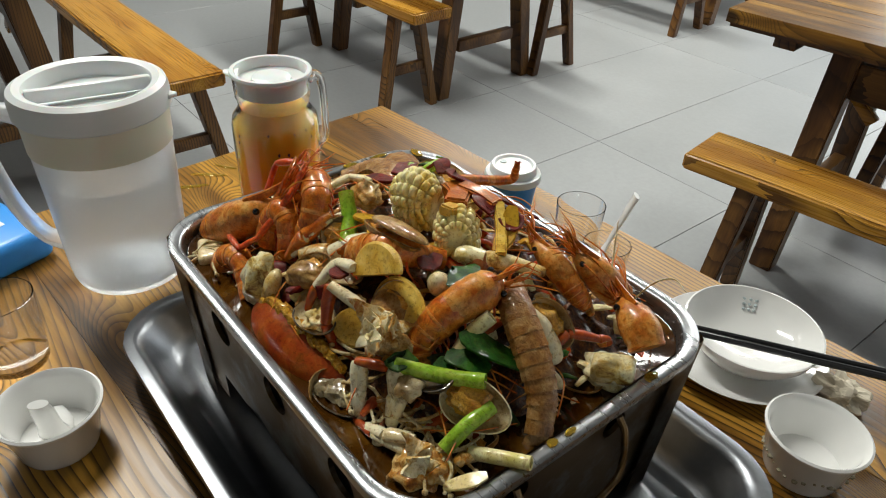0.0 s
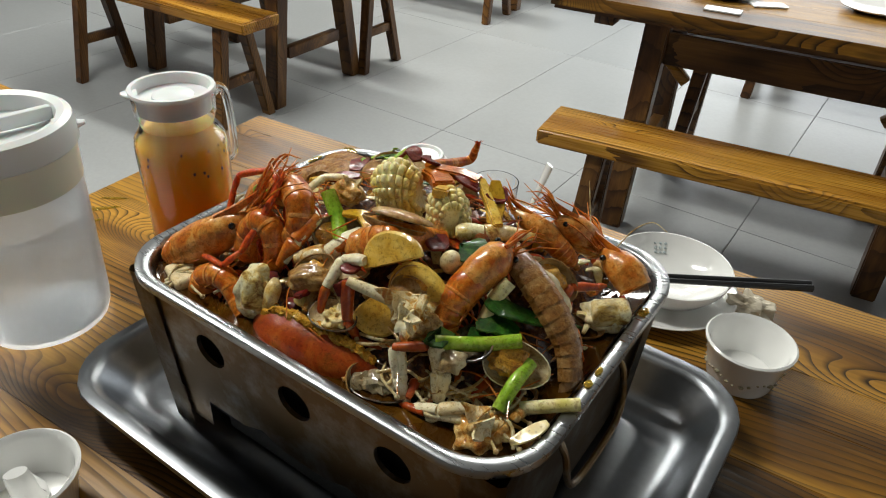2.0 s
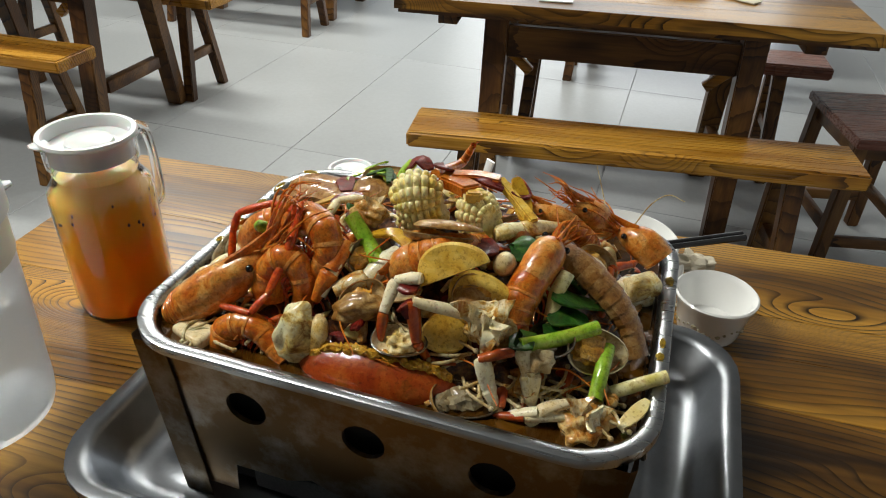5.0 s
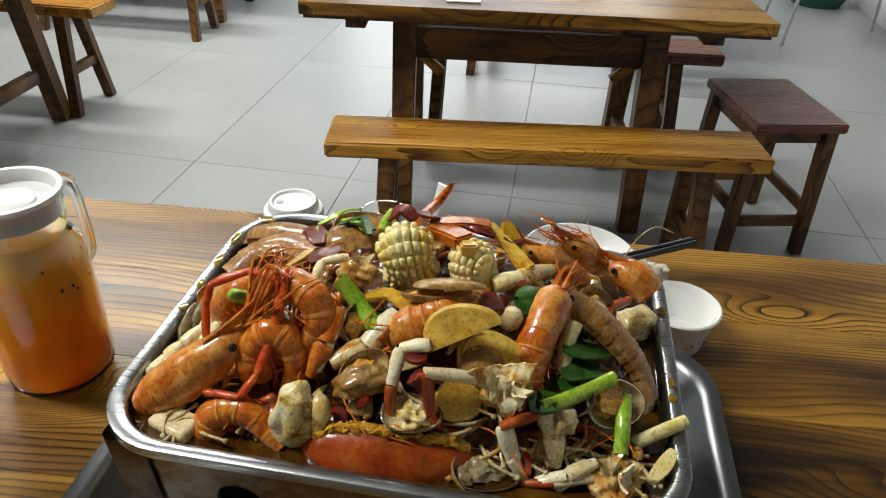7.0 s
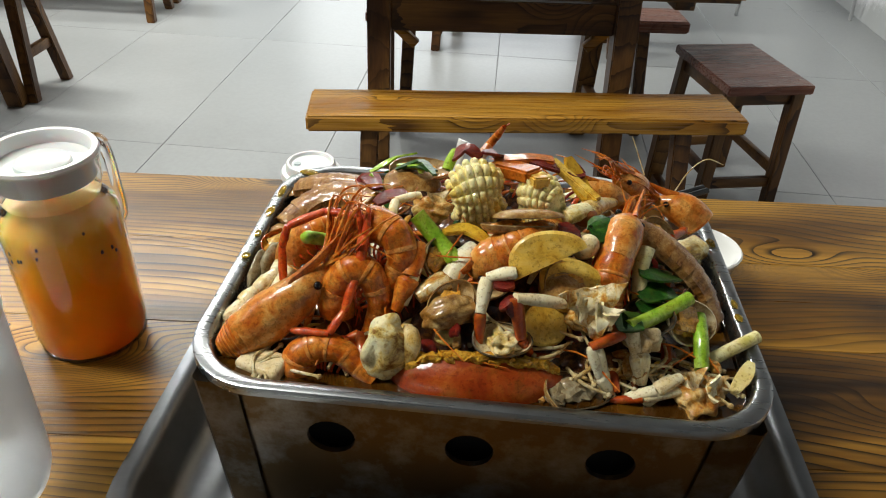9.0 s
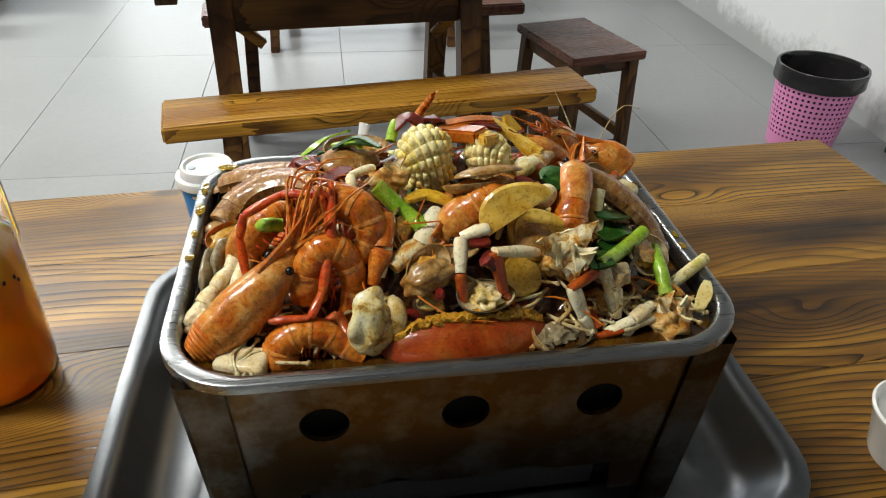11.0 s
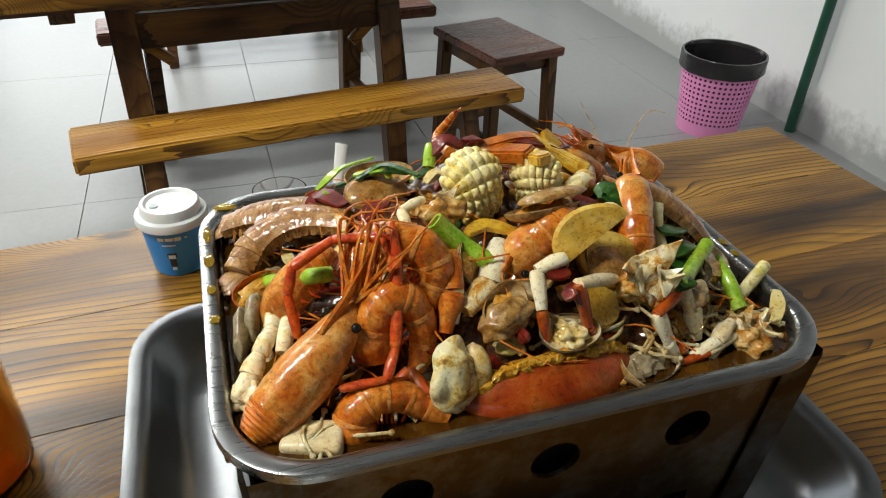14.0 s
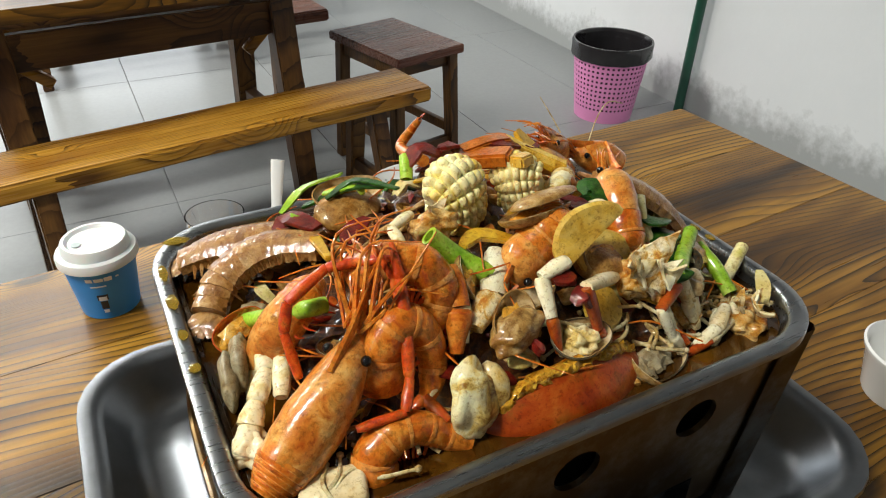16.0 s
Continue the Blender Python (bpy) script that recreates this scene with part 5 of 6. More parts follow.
crab_legs([(0.0932, -0.0952, 0.2109), (0.0717, -0.1043, 0.2053), (0.0802, -0.1104, 0.1873), (0.0908, -0.114, 0.1718)], [0.0040, 0.0044, 0.0050, 0.0042], [CRAB_RED, CRAB_WHITE, CRAB_WHITE], 'crab leg reaching into the broth')
crab_legs([(0.0955, -0.0926, 0.2099), (0.1068, -0.0953, 0.1965), (0.1095, -0.1034, 0.1766)], [0.0050, 0.0066, 0.0050], [CRAB_WHITE], 'broad white crab leg piece')
crab_legs([(0.0925, -0.1166, 0.1711), (0.1162, -0.1136, 0.1816), (0.1333, -0.1031, 0.1857)], [0.0034, 0.0056, 0.0046], [CRAB_WHITE], 'white crab leg in the broth')
crab_legs([(0.081, -0.117, 0.1696), (0.1082, -0.117, 0.1774), (0.1375, -0.1077, 0.1795), (0.1466, -0.0999, 0.1857)], [0.0020, 0.0044, 0.0046, 0.0040], [CRAB_RED, CRAB_WHITE, CRAB_WHITE], 'slim crab leg by the rim')
chunk((0.1506, -0.1016, 0.175), 0.0144, 0.0115, 0.0094, CRAB_MEAT, 'crab_chunk', 'brown sauced crab body piece in the broth', 'crab', 0.30, 2.0, group='crab pieces')
crab_legs([(-0.0084, -0.0411, 0.2336), (-0.0231, -0.0654, 0.2199), (-0.0436, -0.0795, 0.2139)], [0.0068, 0.0100, 0.0072], [CRAB_WHITE, CRAB_TORN], 'smooth white crab claw')
crab_legs([(-0.0446, -0.051, 0.2386), (-0.0495, -0.0717, 0.2244), (-0.0571, -0.0846, 0.2047)], [0.0056, 0.0090, 0.0050], [PRAWN], 'orange and white crab claw shell')
crab_legs([(-0.0417, -0.0526, 0.2376), (-0.0458, -0.0709, 0.2266), (-0.0516, -0.083, 0.2089)], [0.0032, 0.0044, 0.0036], [CRAB_WHITE], 'white edge of a crab claw')
crab_legs([(0.1392, 0.0133, 0.2063), (0.1401, 0.0223, 0.2125), (0.1542, 0.0391, 0.2087), (0.1585, 0.046, 0.2082)], [0.0036, 0.0046, 0.0040, 0.0020], [CRAB_RED], 'small red crab pincer')
chunk((-0.0403, -0.0211, 0.2471), 0.0144, 0.0108, 0.0094, CRAB_MEAT, 'crab_chunk', 'crab claw base with orange roe', 'crab', 0.28, 2.0, group='crab pieces')
crab_legs([(-0.0498, -0.0106, 0.2527), (-0.0668, -0.0202, 0.252), (-0.067, -0.0452, 0.2465)], [0.0036, 0.0040, 0.0032], [CRAB_WHITE], 'pale cracked crab leg')
chunk((-0.172, -0.076, 0.178), 0.010, 0.011, 0.009, CRAB_WHITE, 'crab_chunk', 'white knuckled crab piece by the rim', 'crab', 0.30, 2.0, group='crab pieces')
crab_legs([(-0.16, -0.0728, 0.1644), (-0.16, -0.0452, 0.1673), (-0.1595, -0.0319, 0.1775), (-0.1485, -0.0244, 0.1979)], [0.0064, 0.0068, 0.0052, 0.0040], [CRAB_WHITE], 'white crab leg beside a large prawn')
chunk((-0.16, 0.0051, 0.1622), 0.011, 0.017, 0.009, SQUID_PALE, 'shelled_clam', 'greyish shellfish meat by the rim', 'clam', 0.3, 2.0, group='clams and mussels')
chunk((-0.171, -0.030, 0.186), 0.006, 0.018, 0.009, GREY_SHELL, 'shelled_clam', 'greyish shellfish meat in sauce', 'clam', 0.15, 1.4, turn(30, 0, -10), group='clams and mussels')
chunk((0.16, 0.0461, 0.1779), 0.016, 0.014, 0.012, CRAB_WHITE, 'crab_chunk', 'white crab meat lump by the rim', 'crab', 0.3, 2.0, group='crab pieces')
crab_legs([(0.1454, 0.0085, 0.1979), (0.134, 0.0057, 0.2167), (0.1245, -0.0005, 0.2306)], [0.0072, 0.0088, 0.0064], [CRAB_WHITE], 'broad white crab claw behind a mantis shrimp')
squid_flower((-0.0105, 0.0065, 0.2465), 0.0255, turn(10, 78, 25), 'pale yellow scored squid ball on top of the heap')
squid_flower((0.0380, 0.0060, 0.2440), 0.0215, turn(20, 72, -20), 'smaller scored squid ball beside another')
crab_legs([(0.0548, -0.0091, 0.2426), (0.0718, 0.0029, 0.2432), (0.0962, 0.0401, 0.2302)], [0.0072, 0.0088, 0.0056], [SQUID_PALE], 'pale squid strip in dark sauce')
chunk((-0.055, -0.108, 0.182), 0.012, 0.010, 0.012, SQUID_PALE, 'squid_curl', 'thick pale squid piece with sauce stains', 'squid piece', 0.25, 1.8, turn(20, 10, 30), group='scored squid')
chunk((-0.0590, -0.1100, 0.1920), 0.0150, 0.0085, 0.0215, SQUID_PALE, 'squid_curl', 'pale curled squid piece over a prawn', 'squid piece', 0.24, 1.7, turn(-24, 12, 8), group='scored squid')
stalk([(-0.047, -0.098, 0.205), (-0.043, -0.107, 0.196), (-0.046, -0.114, 0.182)], 0.0062, SQUID_PALE, 'squid_curl', 'pale squid fold beside a thicker piece', 'squid piece', False, 0.9, 'scored squid')
shell((0.1415, -0.0660, 0.2020), turn(44, 16, 30), 0.0240, 0.0165, 0.008, CRAB_WHITE, CLAM_IN, True, 'open white clam with yellow meat')
shell((0.1097, -0.0707, 0.2076), turn(20, -10, -20), 0.018, 0.016, 0.009, MUSSEL, MUSSEL, False, 'dark empty clam shell in the stew')
shell((0.0625, -0.1152, 0.177), turn(10, 0, 5), 0.024, 0.015, 0.010, MUSSEL, CLAM_IN, True, 'dark mussel with pale meat by the rim', 'mussel', meat_mat=GREY_SHELL)
shell((0.0158, -0.0392, 0.2516), turn(-28, 0, 6), 0.026, 0.015, 0.008, CLAM, CLAM_IN, True, 'flat brown clam propped open')
shell((0.0229, -0.0382, 0.2576), turn(150, 0, 10), 0.025, 0.014, 0.006, CLAM, CLAM_IN, False, 'upper half of a brown clam')
shell((-0.0638, 0.0685, 0.2301), turn(10, 0, 12), 0.027, 0.017, 0.009, CLAM, CLAM_IN, True, 'oyster shell with meat and green onion')
shell((-0.0691, 0.056, 0.2232), turn(-160, 0, 5), 0.024, 0.016, 0.008, CLAM, CLAM_IN, False, 'brown clam shell turned upside down')
chunk((-0.0214, -0.0894, 0.2117), 0.0190, 0.0110, 0.0085, CLAM, 'clam', 'rounded brown clam in the sauce', 'clam', 0.20, 1.6, turn(30, -15, 20), group='clams and mussels')
shell((0.0121, -0.1025, 0.2037), turn(15, 0, 0), 0.020, 0.014, 0.008, MUSSEL, CLAM_IN, False, 'dark open clam between crab legs')
chunk((0.0161, -0.1001, 0.1991), 0.010, 0.010, 0.008, SQUID_PALE, 'squid_curl', 'curled squid tentacle in the sauce', 'squid piece', 0.3, 2.4, group='scored squid')
shell((-0.0056, -0.0701, 0.2208), turn(24, 0, 10), 0.021, 0.013, 0.007, CLAM, CLAM_IN, False, 'thin clam shell under a prawn')
shell((-0.0307, -0.0509, 0.2281), turn(60, 0, 60), 0.020, 0.014, 0.008, CLAM, CLAM_IN, True, 'pale clam standing on edge')
chunk((0.1061, -0.0889, 0.2026), 0.012, 0.010, 0.008, CLAM_IN, 'shelled_clam', 'pale clam meat in broth', 'clam', 0.3, 2.0, group='clams and mussels')
shell((0.0579, -0.0635, 0.2236), turn(40, 20, 0), 0.022, 0.016, 0.009, CLAM, CLAM_IN, True, 'sauce-covered clam under potato slices')
stalk([(-0.0497, -0.0342, 0.2505), (-0.0339, -0.0412, 0.2354), (-0.0185, -0.0548, 0.2268)], 0.0060, SCALLION, 'scallion', 'cut bright green scallion stalk', 'scallion', True, 1.0, 'scallion pieces')
stalk([(0.0957, -0.0911, 0.2134), (0.1205, -0.0703, 0.2105), (0.1414, -0.0542, 0.2136)], 0.0050, SCALLION, 'scallion', 'cut bright green scallion stalk', 'scallion', True, 1.0, 'scallion pieces')
stalk([(0.158, -0.078, 0.180), (0.176, -0.069, 0.186), (0.192, -0.0605, 0.1905)], 0.0045, SCALLION_WHITE, 'scallion', 'pale scallion stem sticking over the rim', 'scallion', True, 1.0, 'scallion pieces')
stalk([(0.1506, -0.0553, 0.1995), (0.1497, -0.0736, 0.1948), (0.1492, -0.0925, 0.1841)], 0.0050, SCALLION, 'scallion', 'cut bright green scallion stalk', 'scallion', True, 1.0, 'scallion pieces')
stalk([(-0.1583, 0.0163, 0.1874), (-0.1278, -0.0368, 0.2255), (-0.1152, -0.038, 0.2256)], 0.0048, SCALLION, 'scallion', 'cut bright green scallion stalk', 'scallion', True, 1.0, 'scallion pieces')
stalk([(-0.0345, 0.0288, 0.2533), (-0.0325, 0.0336, 0.2584), (-0.0293, 0.0418, 0.2622)], 0.0042, SCALLION, 'scallion', 'cut bright green scallion stalk', 'scallion', True, 1.0, 'scallion pieces')
stalk([(-0.1008, 0.0644, 0.2132), (-0.096, 0.0674, 0.2207)], 0.0065, SCALLION, 'scallion', 'cut bright green scallion stalk', 'scallion', True, 1.0, 'scallion pieces')
strip([(0.1818, -0.0859, 0.1890), (0.1760, -0.0960, 0.1850), (0.167, -0.1066, 0.1785)], 0.0046, 0.0009, SCALLION_WHITE, 'onion_strip', 'white onion layer by the rim', 'onion')
strip([(0.1063, -0.0429, 0.2247), (0.1208, -0.0402, 0.2218), (0.143, -0.0149, 0.203)], 0.0095, 0.0009, LEAF, 'leek_leaf', 'glossy dark green leek leaf', 'leek', 'leek leaves')
strip([(0.1083, -0.0595, 0.2131), (0.1205, -0.0511, 0.2153), (0.1342, -0.0454, 0.2099)], 0.0095, 0.0009, LEAF, 'leek_leaf', 'glossy dark green leek leaf', 'leek', 'leek leaves')
strip([(0.1062, -0.0652, 0.2101), (0.1206, -0.0606, 0.208), (0.1287, -0.0617, 0.2049)], 0.0095, 0.0009, LEAF, 'leek_leaf', 'glossy dark green leek leaf', 'leek', 'leek leaves')
strip([(0.0705, -0.0175, 0.2423), (0.0783, -0.0197, 0.2468), (0.0819, -0.035, 0.2406)], 0.0095, 0.0009, LEAF, 'leek_leaf', 'glossy dark green leek leaf', 'leek', 'leek leaves')
strip([(-0.0902, 0.0793, 0.2198), (-0.0618, 0.0598, 0.2387), (-0.0447, 0.0389, 0.2455)], 0.0048, 0.0009, LEAF, 'leek_leaf', 'glossy dark green leek leaf', 'leek', 'leek leaves')
strip([(0.0941, -0.0852, 0.2121), (0.0986, -0.087, 0.2161), (0.0881, -0.0899, 0.2125)], 0.0095, 0.0009, LEAF, 'leek_leaf', 'glossy dark green leek leaf', 'leek', 'leek leaves')
strip([(-0.1048, 0.0831, 0.216), (-0.0844, 0.0942, 0.2257), (-0.0641, 0.0692, 0.2444)], 0.0035, 0.0008, SCALLION, 'leek_leaf', 'thin green onion shreds on top', 'leek', 'leek leaves')
strip([(-0.0791, 0.0601, 0.2332), (-0.0583, 0.06, 0.2428), (-0.0431, 0.0228, 0.2513)], 0.003, 0.0008, LEAF, 'leek_leaf', 'thin green onion shreds on top', 'leek', 'leek leaves')
strip([(-0.0567, 0.0493, 0.237), (-0.0597, 0.0563, 0.2403), (-0.0788, 0.0684, 0.233)], 0.003, 0.0008, SCALLION, 'leek_leaf', 'thin green onion shreds on top', 'leek', 'leek leaves')
slice_((0.0404, -0.066, 0.2429), turn(58, -26, 8), 0.0265, 0.0200, 0.006, POTATO, 'potato_slice', 'golden potato slice coated in sauce', 'potato', 'potato slices', True)
slice_((0.0591, -0.0616, 0.2215), turn(40, 10, 0), 0.023, 0.019, 0.006, POTATO, 'potato_slice', 'golden potato slice lying in sauce', 'potato', 'potato slices')
slice_((0.0424, -0.0847, 0.204), turn(40, -10, 40), 0.017, 0.015, 0.006, POTATO, 'potato_slice', 'small potato slice deep in the stew', 'potato', 'potato slices')
strip([(-0.0302, -0.0397, 0.2409), (-0.015, -0.0319, 0.2407), (0.0027, -0.0455, 0.2396)], 0.0055, 0.0016, PEPPER, 'pepper_strip', 'yellow pepper strip curved over the heap', 'pepper')
strip([(0.0437, 0.0397, 0.2621), (0.0614, 0.0274, 0.2533), (0.0795, 0.0115, 0.246)], 0.0040, 0.0034, POTATO, 'potato_strip', 'long pale potato strip leaning on the heap', 'potato')
strip([(-0.0788, 0.054, 0.2222), (-0.0923, 0.0561, 0.216), (-0.1002, -0.0031, 0.2304)], 0.0038, 0.0016, PEPPER, 'pepper_strip', 'yellow pepper strip hanging over a prawn', 'pepper')
strip([(0.0231, 0.0389, 0.2534), (0.0359, -0.0049, 0.2665)], 0.006, 0.004, POTATO, 'potato_strip', 'short potato strip on top', 'potato')
chunk((0.0695, -0.0349, 0.2355), 0.0085, 0.0085, 0.0125, GARLIC, 'garlic_clove', 'whole white garlic clove', 'garlic', 0.05, 1.0, turn(30, 20, 0))
chunk((0.0694, -0.0006, 0.2392), 0.010, 0.008, 0.008, SAUSAGE, 'sausage', 'brown sausage slice in chilli sauce', 'sausage', 0.05, 1.0)
strip([(-0.0002, 0.0295, 0.2603), (0.014, 0.0265, 0.2592), (0.0314, 0.0082, 0.2649)], 0.0085, 0.0050, CARROT, 'carrot_stick', 'orange carrot stick coated in sauce', 'carrot')
strip([(-0.1139, 0.0602, 0.2059), (-0.1042, 0.0673, 0.2208), (-0.0913, 0.0431, 0.2231)], 0.0080, 0.0012, CHILLI, 'dried_chilli', 'glossy dark red dried chilli', 'chilli', 'dried chillies')
strip([(-0.0336, 0.0333, 0.2588), (-0.0214, 0.0369, 0.269), (-0.01, 0.0297, 0.2651)], 0.0064, 0.0012, CHILLI, 'dried_chilli', 'glossy dark red dried chilli', 'chilli', 'dried chillies')
strip([(-0.0083, 0.0365, 0.2675), (0.0026, 0.0365, 0.2651), (0.0165, 0.117, 0.2067)], 0.0048, 0.0012, CHILLI, 'dried_chilli', 'glossy dark red dried chilli', 'chilli', 'dried chillies')
strip([(0.0308, 0.0441, 0.2622), (0.0433, 0.0325, 0.2634), (0.0482, 0.033, 0.2588)], 0.0048, 0.0012, CHILLI, 'dried_chilli', 'glossy dark red dried chilli', 'chilli', 'dried chillies')
strip([(0.0121, -0.0941, 0.2228), (0.0189, -0.0948, 0.2288), (0.0222, -0.0988, 0.2208)], 0.0064, 0.0012, CHILLI, 'dried_chilli', 'glossy dark red dried chilli', 'chilli', 'dried chillies')
strip([(-0.0174, -0.1012, 0.2038), (-0.0133, -0.1002, 0.2093)], 0.0056, 0.0012, CHILLI, 'dried_chilli', 'glossy dark red dried chilli', 'chilli', 'dried chillies')
strip([(-0.065, 0.0216, 0.2357), (-0.0777, 0.0135, 0.2352), (-0.0863, 0.0054, 0.2322)], 0.0064, 0.0012, CHILLI, 'dried_chilli', 'glossy dark red dried chilli', 'chilli', 'dried chillies')
strip([(-0.0969, -0.0408, 0.2346), (-0.0946, -0.0379, 0.2406), (-0.0891, -0.0487, 0.2435)], 0.0064, 0.0012, CHILLI, 'dried_chilli', 'glossy dark red dried chilli', 'chilli', 'dried chillies')
strip([(0.0213, 0.049, 0.2583), (0.0334, 0.0293, 0.2651), (0.0502, 0.0282, 0.26)], 0.0048, 0.0012, CHILLI, 'dried_chilli', 'glossy dark red dried chilli', 'chilli', 'dried chillies')
strip([(0.0551, 0.0315, 0.2584), (0.064, 0.035, 0.2545), (0.0606, 0.0463, 0.2583)], 0.0064, 0.0012, CHILLI, 'dried_chilli', 'glossy dark red dried chilli', 'chilli', 'dried chillies')
strip([(0.0481, -0.035, 0.2463), (0.0576, -0.0349, 0.2447), (0.0518, -0.023, 0.246)], 0.0064, 0.0012, CHILLI, 'dried_chilli', 'glossy dark red dried chilli', 'chilli', 'dried chillies')
strip([(0.0066, -0.0809, 0.2311), (0.0206, -0.0803, 0.232)], 0.0064, 0.0012, CHILLI, 'dried_chilli', 'glossy dark red dried chilli', 'chilli', 'dried chillies')
strip([(-0.018, -0.1006, 0.2075), (-0.0133, -0.1024, 0.2061)], 0.0064, 0.0012, CHILLI, 'dried_chilli', 'glossy dark red dried chilli', 'chilli', 'dried chillies')
prawn([(-0.0124, 0.049, 0.2525), (-0.0062, 0.0996, 0.2393), (0.0016, 0.099, 0.2519), (0.0066, 0.0947, 0.2616)], 0.0048, PRAWN, 0.0, 0, True, 'prawn tail standing up from the heap', legs=False)
slab((-0.142, -0.115, 0.1735), 0.034, 0.020, 0.012, -20, TOFU, 'tofu', 'white tofu slab soaked in chilli oil', 'tofu')
slab((0.166, 0.046, 0.186), 0.030, 0.020, 0.016, 40, SQUID_PALE, 'tofu', 'beige bean-curd roll by the rim', 'tofu')
chunk((-0.0213, -0.0953, 0.1941), 0.008, 0.007, 0.004, SCALLION_WHITE, 'onion_strip', 'pale ribbed onion piece', 'onion', 0.1, 1.0)
torn((0.0645, -0.0899, 0.224), turn(50, 20, 10), 0.019999999999999997, 0.017, CRAB_WHITE, 'thin white crab shell flake with meat', 3.7)
torn((0.0762, -0.0767, 0.2208), turn(30, 40, 60), 0.022, 0.015, CRAB_TORN, 'thin white crab shell flake with meat', 7.4)
torn((0.079, -0.0994, 0.2224), turn(70, 10, 120), 0.018, 0.017, CRAB_WHITE, 'thin white crab shell flake with meat', 11.1)
torn((0.1395, -0.1085, 0.1857), turn(40, 10, 30), 0.019999999999999997, 0.015, CRAB_TORN, 'thin white crab shell flake with meat', 14.8)
torn((0.1514, -0.113, 0.1817), turn(60, -20, 80), 0.022, 0.017, CRAB_WHITE, 'thin white crab shell flake with meat', 18.5)
torn((-0.0366, -0.0191, 0.2519), turn(50, 0, 20), 0.018, 0.015, CRAB_TORN, 'thin white crab shell flake with meat', 22.2)
torn((0.076, -0.0987, 0.2246), turn(40, 20, 0), 0.019999999999999997, 0.017, CRAB_WHITE, 'thin white crab shell flake with meat', 25.9)
torn((0.1524, -0.1101, 0.1829), turn(60, 0, 40), 0.022, 0.015, CRAB_TORN, 'thin white crab shell flake with meat', 29.6)
strip([(0.0562, 0.0427, 0.2647), (0.0651, 0.0304, 0.2519), (0.0731, 0.0141, 0.2441)], 0.0068, 0.0018, PEPPER, 'pepper_strip', 'broad yellow pepper piece on the heap', 'pepper')
strip([(0.0071, 0.0339, 0.2607), (0.0285, 0.0353, 0.2632), (0.0459, 0.0368, 0.2616)], 0.0060, 0.0040, CARROT, 'carrot_stick', 'orange carrot stick coated in sauce', 'carrot')
stalk([(0.1135, -0.0264, 0.2335), (0.1088, -0.0383, 0.2215), (0.1089, -0.0542, 0.2051)], 0.0052, SCALLION_WHITE, 'scallion', 'pale scallion stem under a prawn', 'scallion', True, 1.0, 'scallion pieces')
shell((0.0585, -0.117, 0.1755), turn(30, 10, 60), 0.019, 0.0152, 0.0080, CLAM, CLAM_IN, True, 'greenish clam lodged by the rim', meat_mat=GREY_SHELL)
shell((0.1272, 0.0123, 0.2186), turn(55, 30, 20), 0.02, 0.0160, 0.0084, CLAM, CLAM_IN, True, 'pale shell piece beside a mantis shrimp')
shell((-0.0208, -0.0868, 0.2144), turn(30, -30, 50), 0.018, 0.0144, 0.0076, CLAM, CLAM_IN, True, 'saucy clam on the side of the heap')
crab_legs([(0.1098, -0.117, 0.1708), (0.1194, -0.1115, 0.1803), (0.1278, -0.1011, 0.1825)], [0.0040, 0.0056, 0.0040], [CRAB_WHITE], 'white crab leg lying in the broth')
crab_legs([(0.0758, -0.1023, 0.2066), (0.0824, -0.108, 0.1896), (0.0861, -0.1153, 0.1735)], [0.0036, 0.0042, 0.0030], [CRAB_WHITE], 'slim white crab leg hanging in the broth')
crab_legs([(0.0976, -0.0918, 0.2128), (0.1039, -0.0962, 0.1954), (0.1082, -0.1036, 0.1776)], [0.0056, 0.0062, 0.0044], [CRAB_WHITE], 'speckled white crab leg')
crab_legs([(0.16, -0.0906, 0.1797), (0.16, -0.0867, 0.1826), (0.16, -0.0715, 0.1726)], [0.0036, 0.0046, 0.0036], [CRAB_MEAT], 'pale crab leg end at the rim')
chunk((0.0744, -0.076, 0.209), 0.018, 0.012, 0.012, CRAB_MEAT, 'crab_chunk', 'torn crab body with orange roe and meat', 'crab', 0.28, 2.2, turn(10, 20, 30), group='crab pieces')
chunk((0.1463, -0.1072, 0.1716), 0.019, 0.015, 0.011, CRAB_MEAT, 'crab_chunk', 'orange stewed crab body piece by the rim', 'crab', 0.28, 2.2, turn(0, 10, 60), group='crab pieces')
chunk((0.0558, -0.062, 0.2189), 0.018, 0.015, 0.010, CLAM, 'clam', 'wide brown clam in glossy sauce', 'clam', 0.10, 1.4, turn(20, 10, 0), group='clams and mussels')
crab_legs([(-0.177, -0.082, 0.177), (-0.170, -0.068, 0.184), (-0.163, -0.058, 0.190), (-0.153, -0.042, 0.195), (-0.150, -0.020, 0.200)], [0.0074, 0.0080, 0.0062, 0.0058, 0.0036], [CRAB_WHITE], 'white crab leg along the pan side')
crab_legs([(-0.150, -0.060, 0.190), (-0.141, -0.034, 0.198), (-0.132, -0.010, 0.200)], [0.0050, 0.0062, 0.0040], [CRAB_WHITE, CRAB_RED], 'knuckled crab leg beside a large prawn')
chunk((-0.163, -0.022, 0.190), 0.006, 0.018, 0.010, GREY_SHELL, 'shelled_clam', 'greyish shellfish meat along the rim', 'clam', 0.15, 1.4, turn(30, 0, -14), group='clams and mussels')
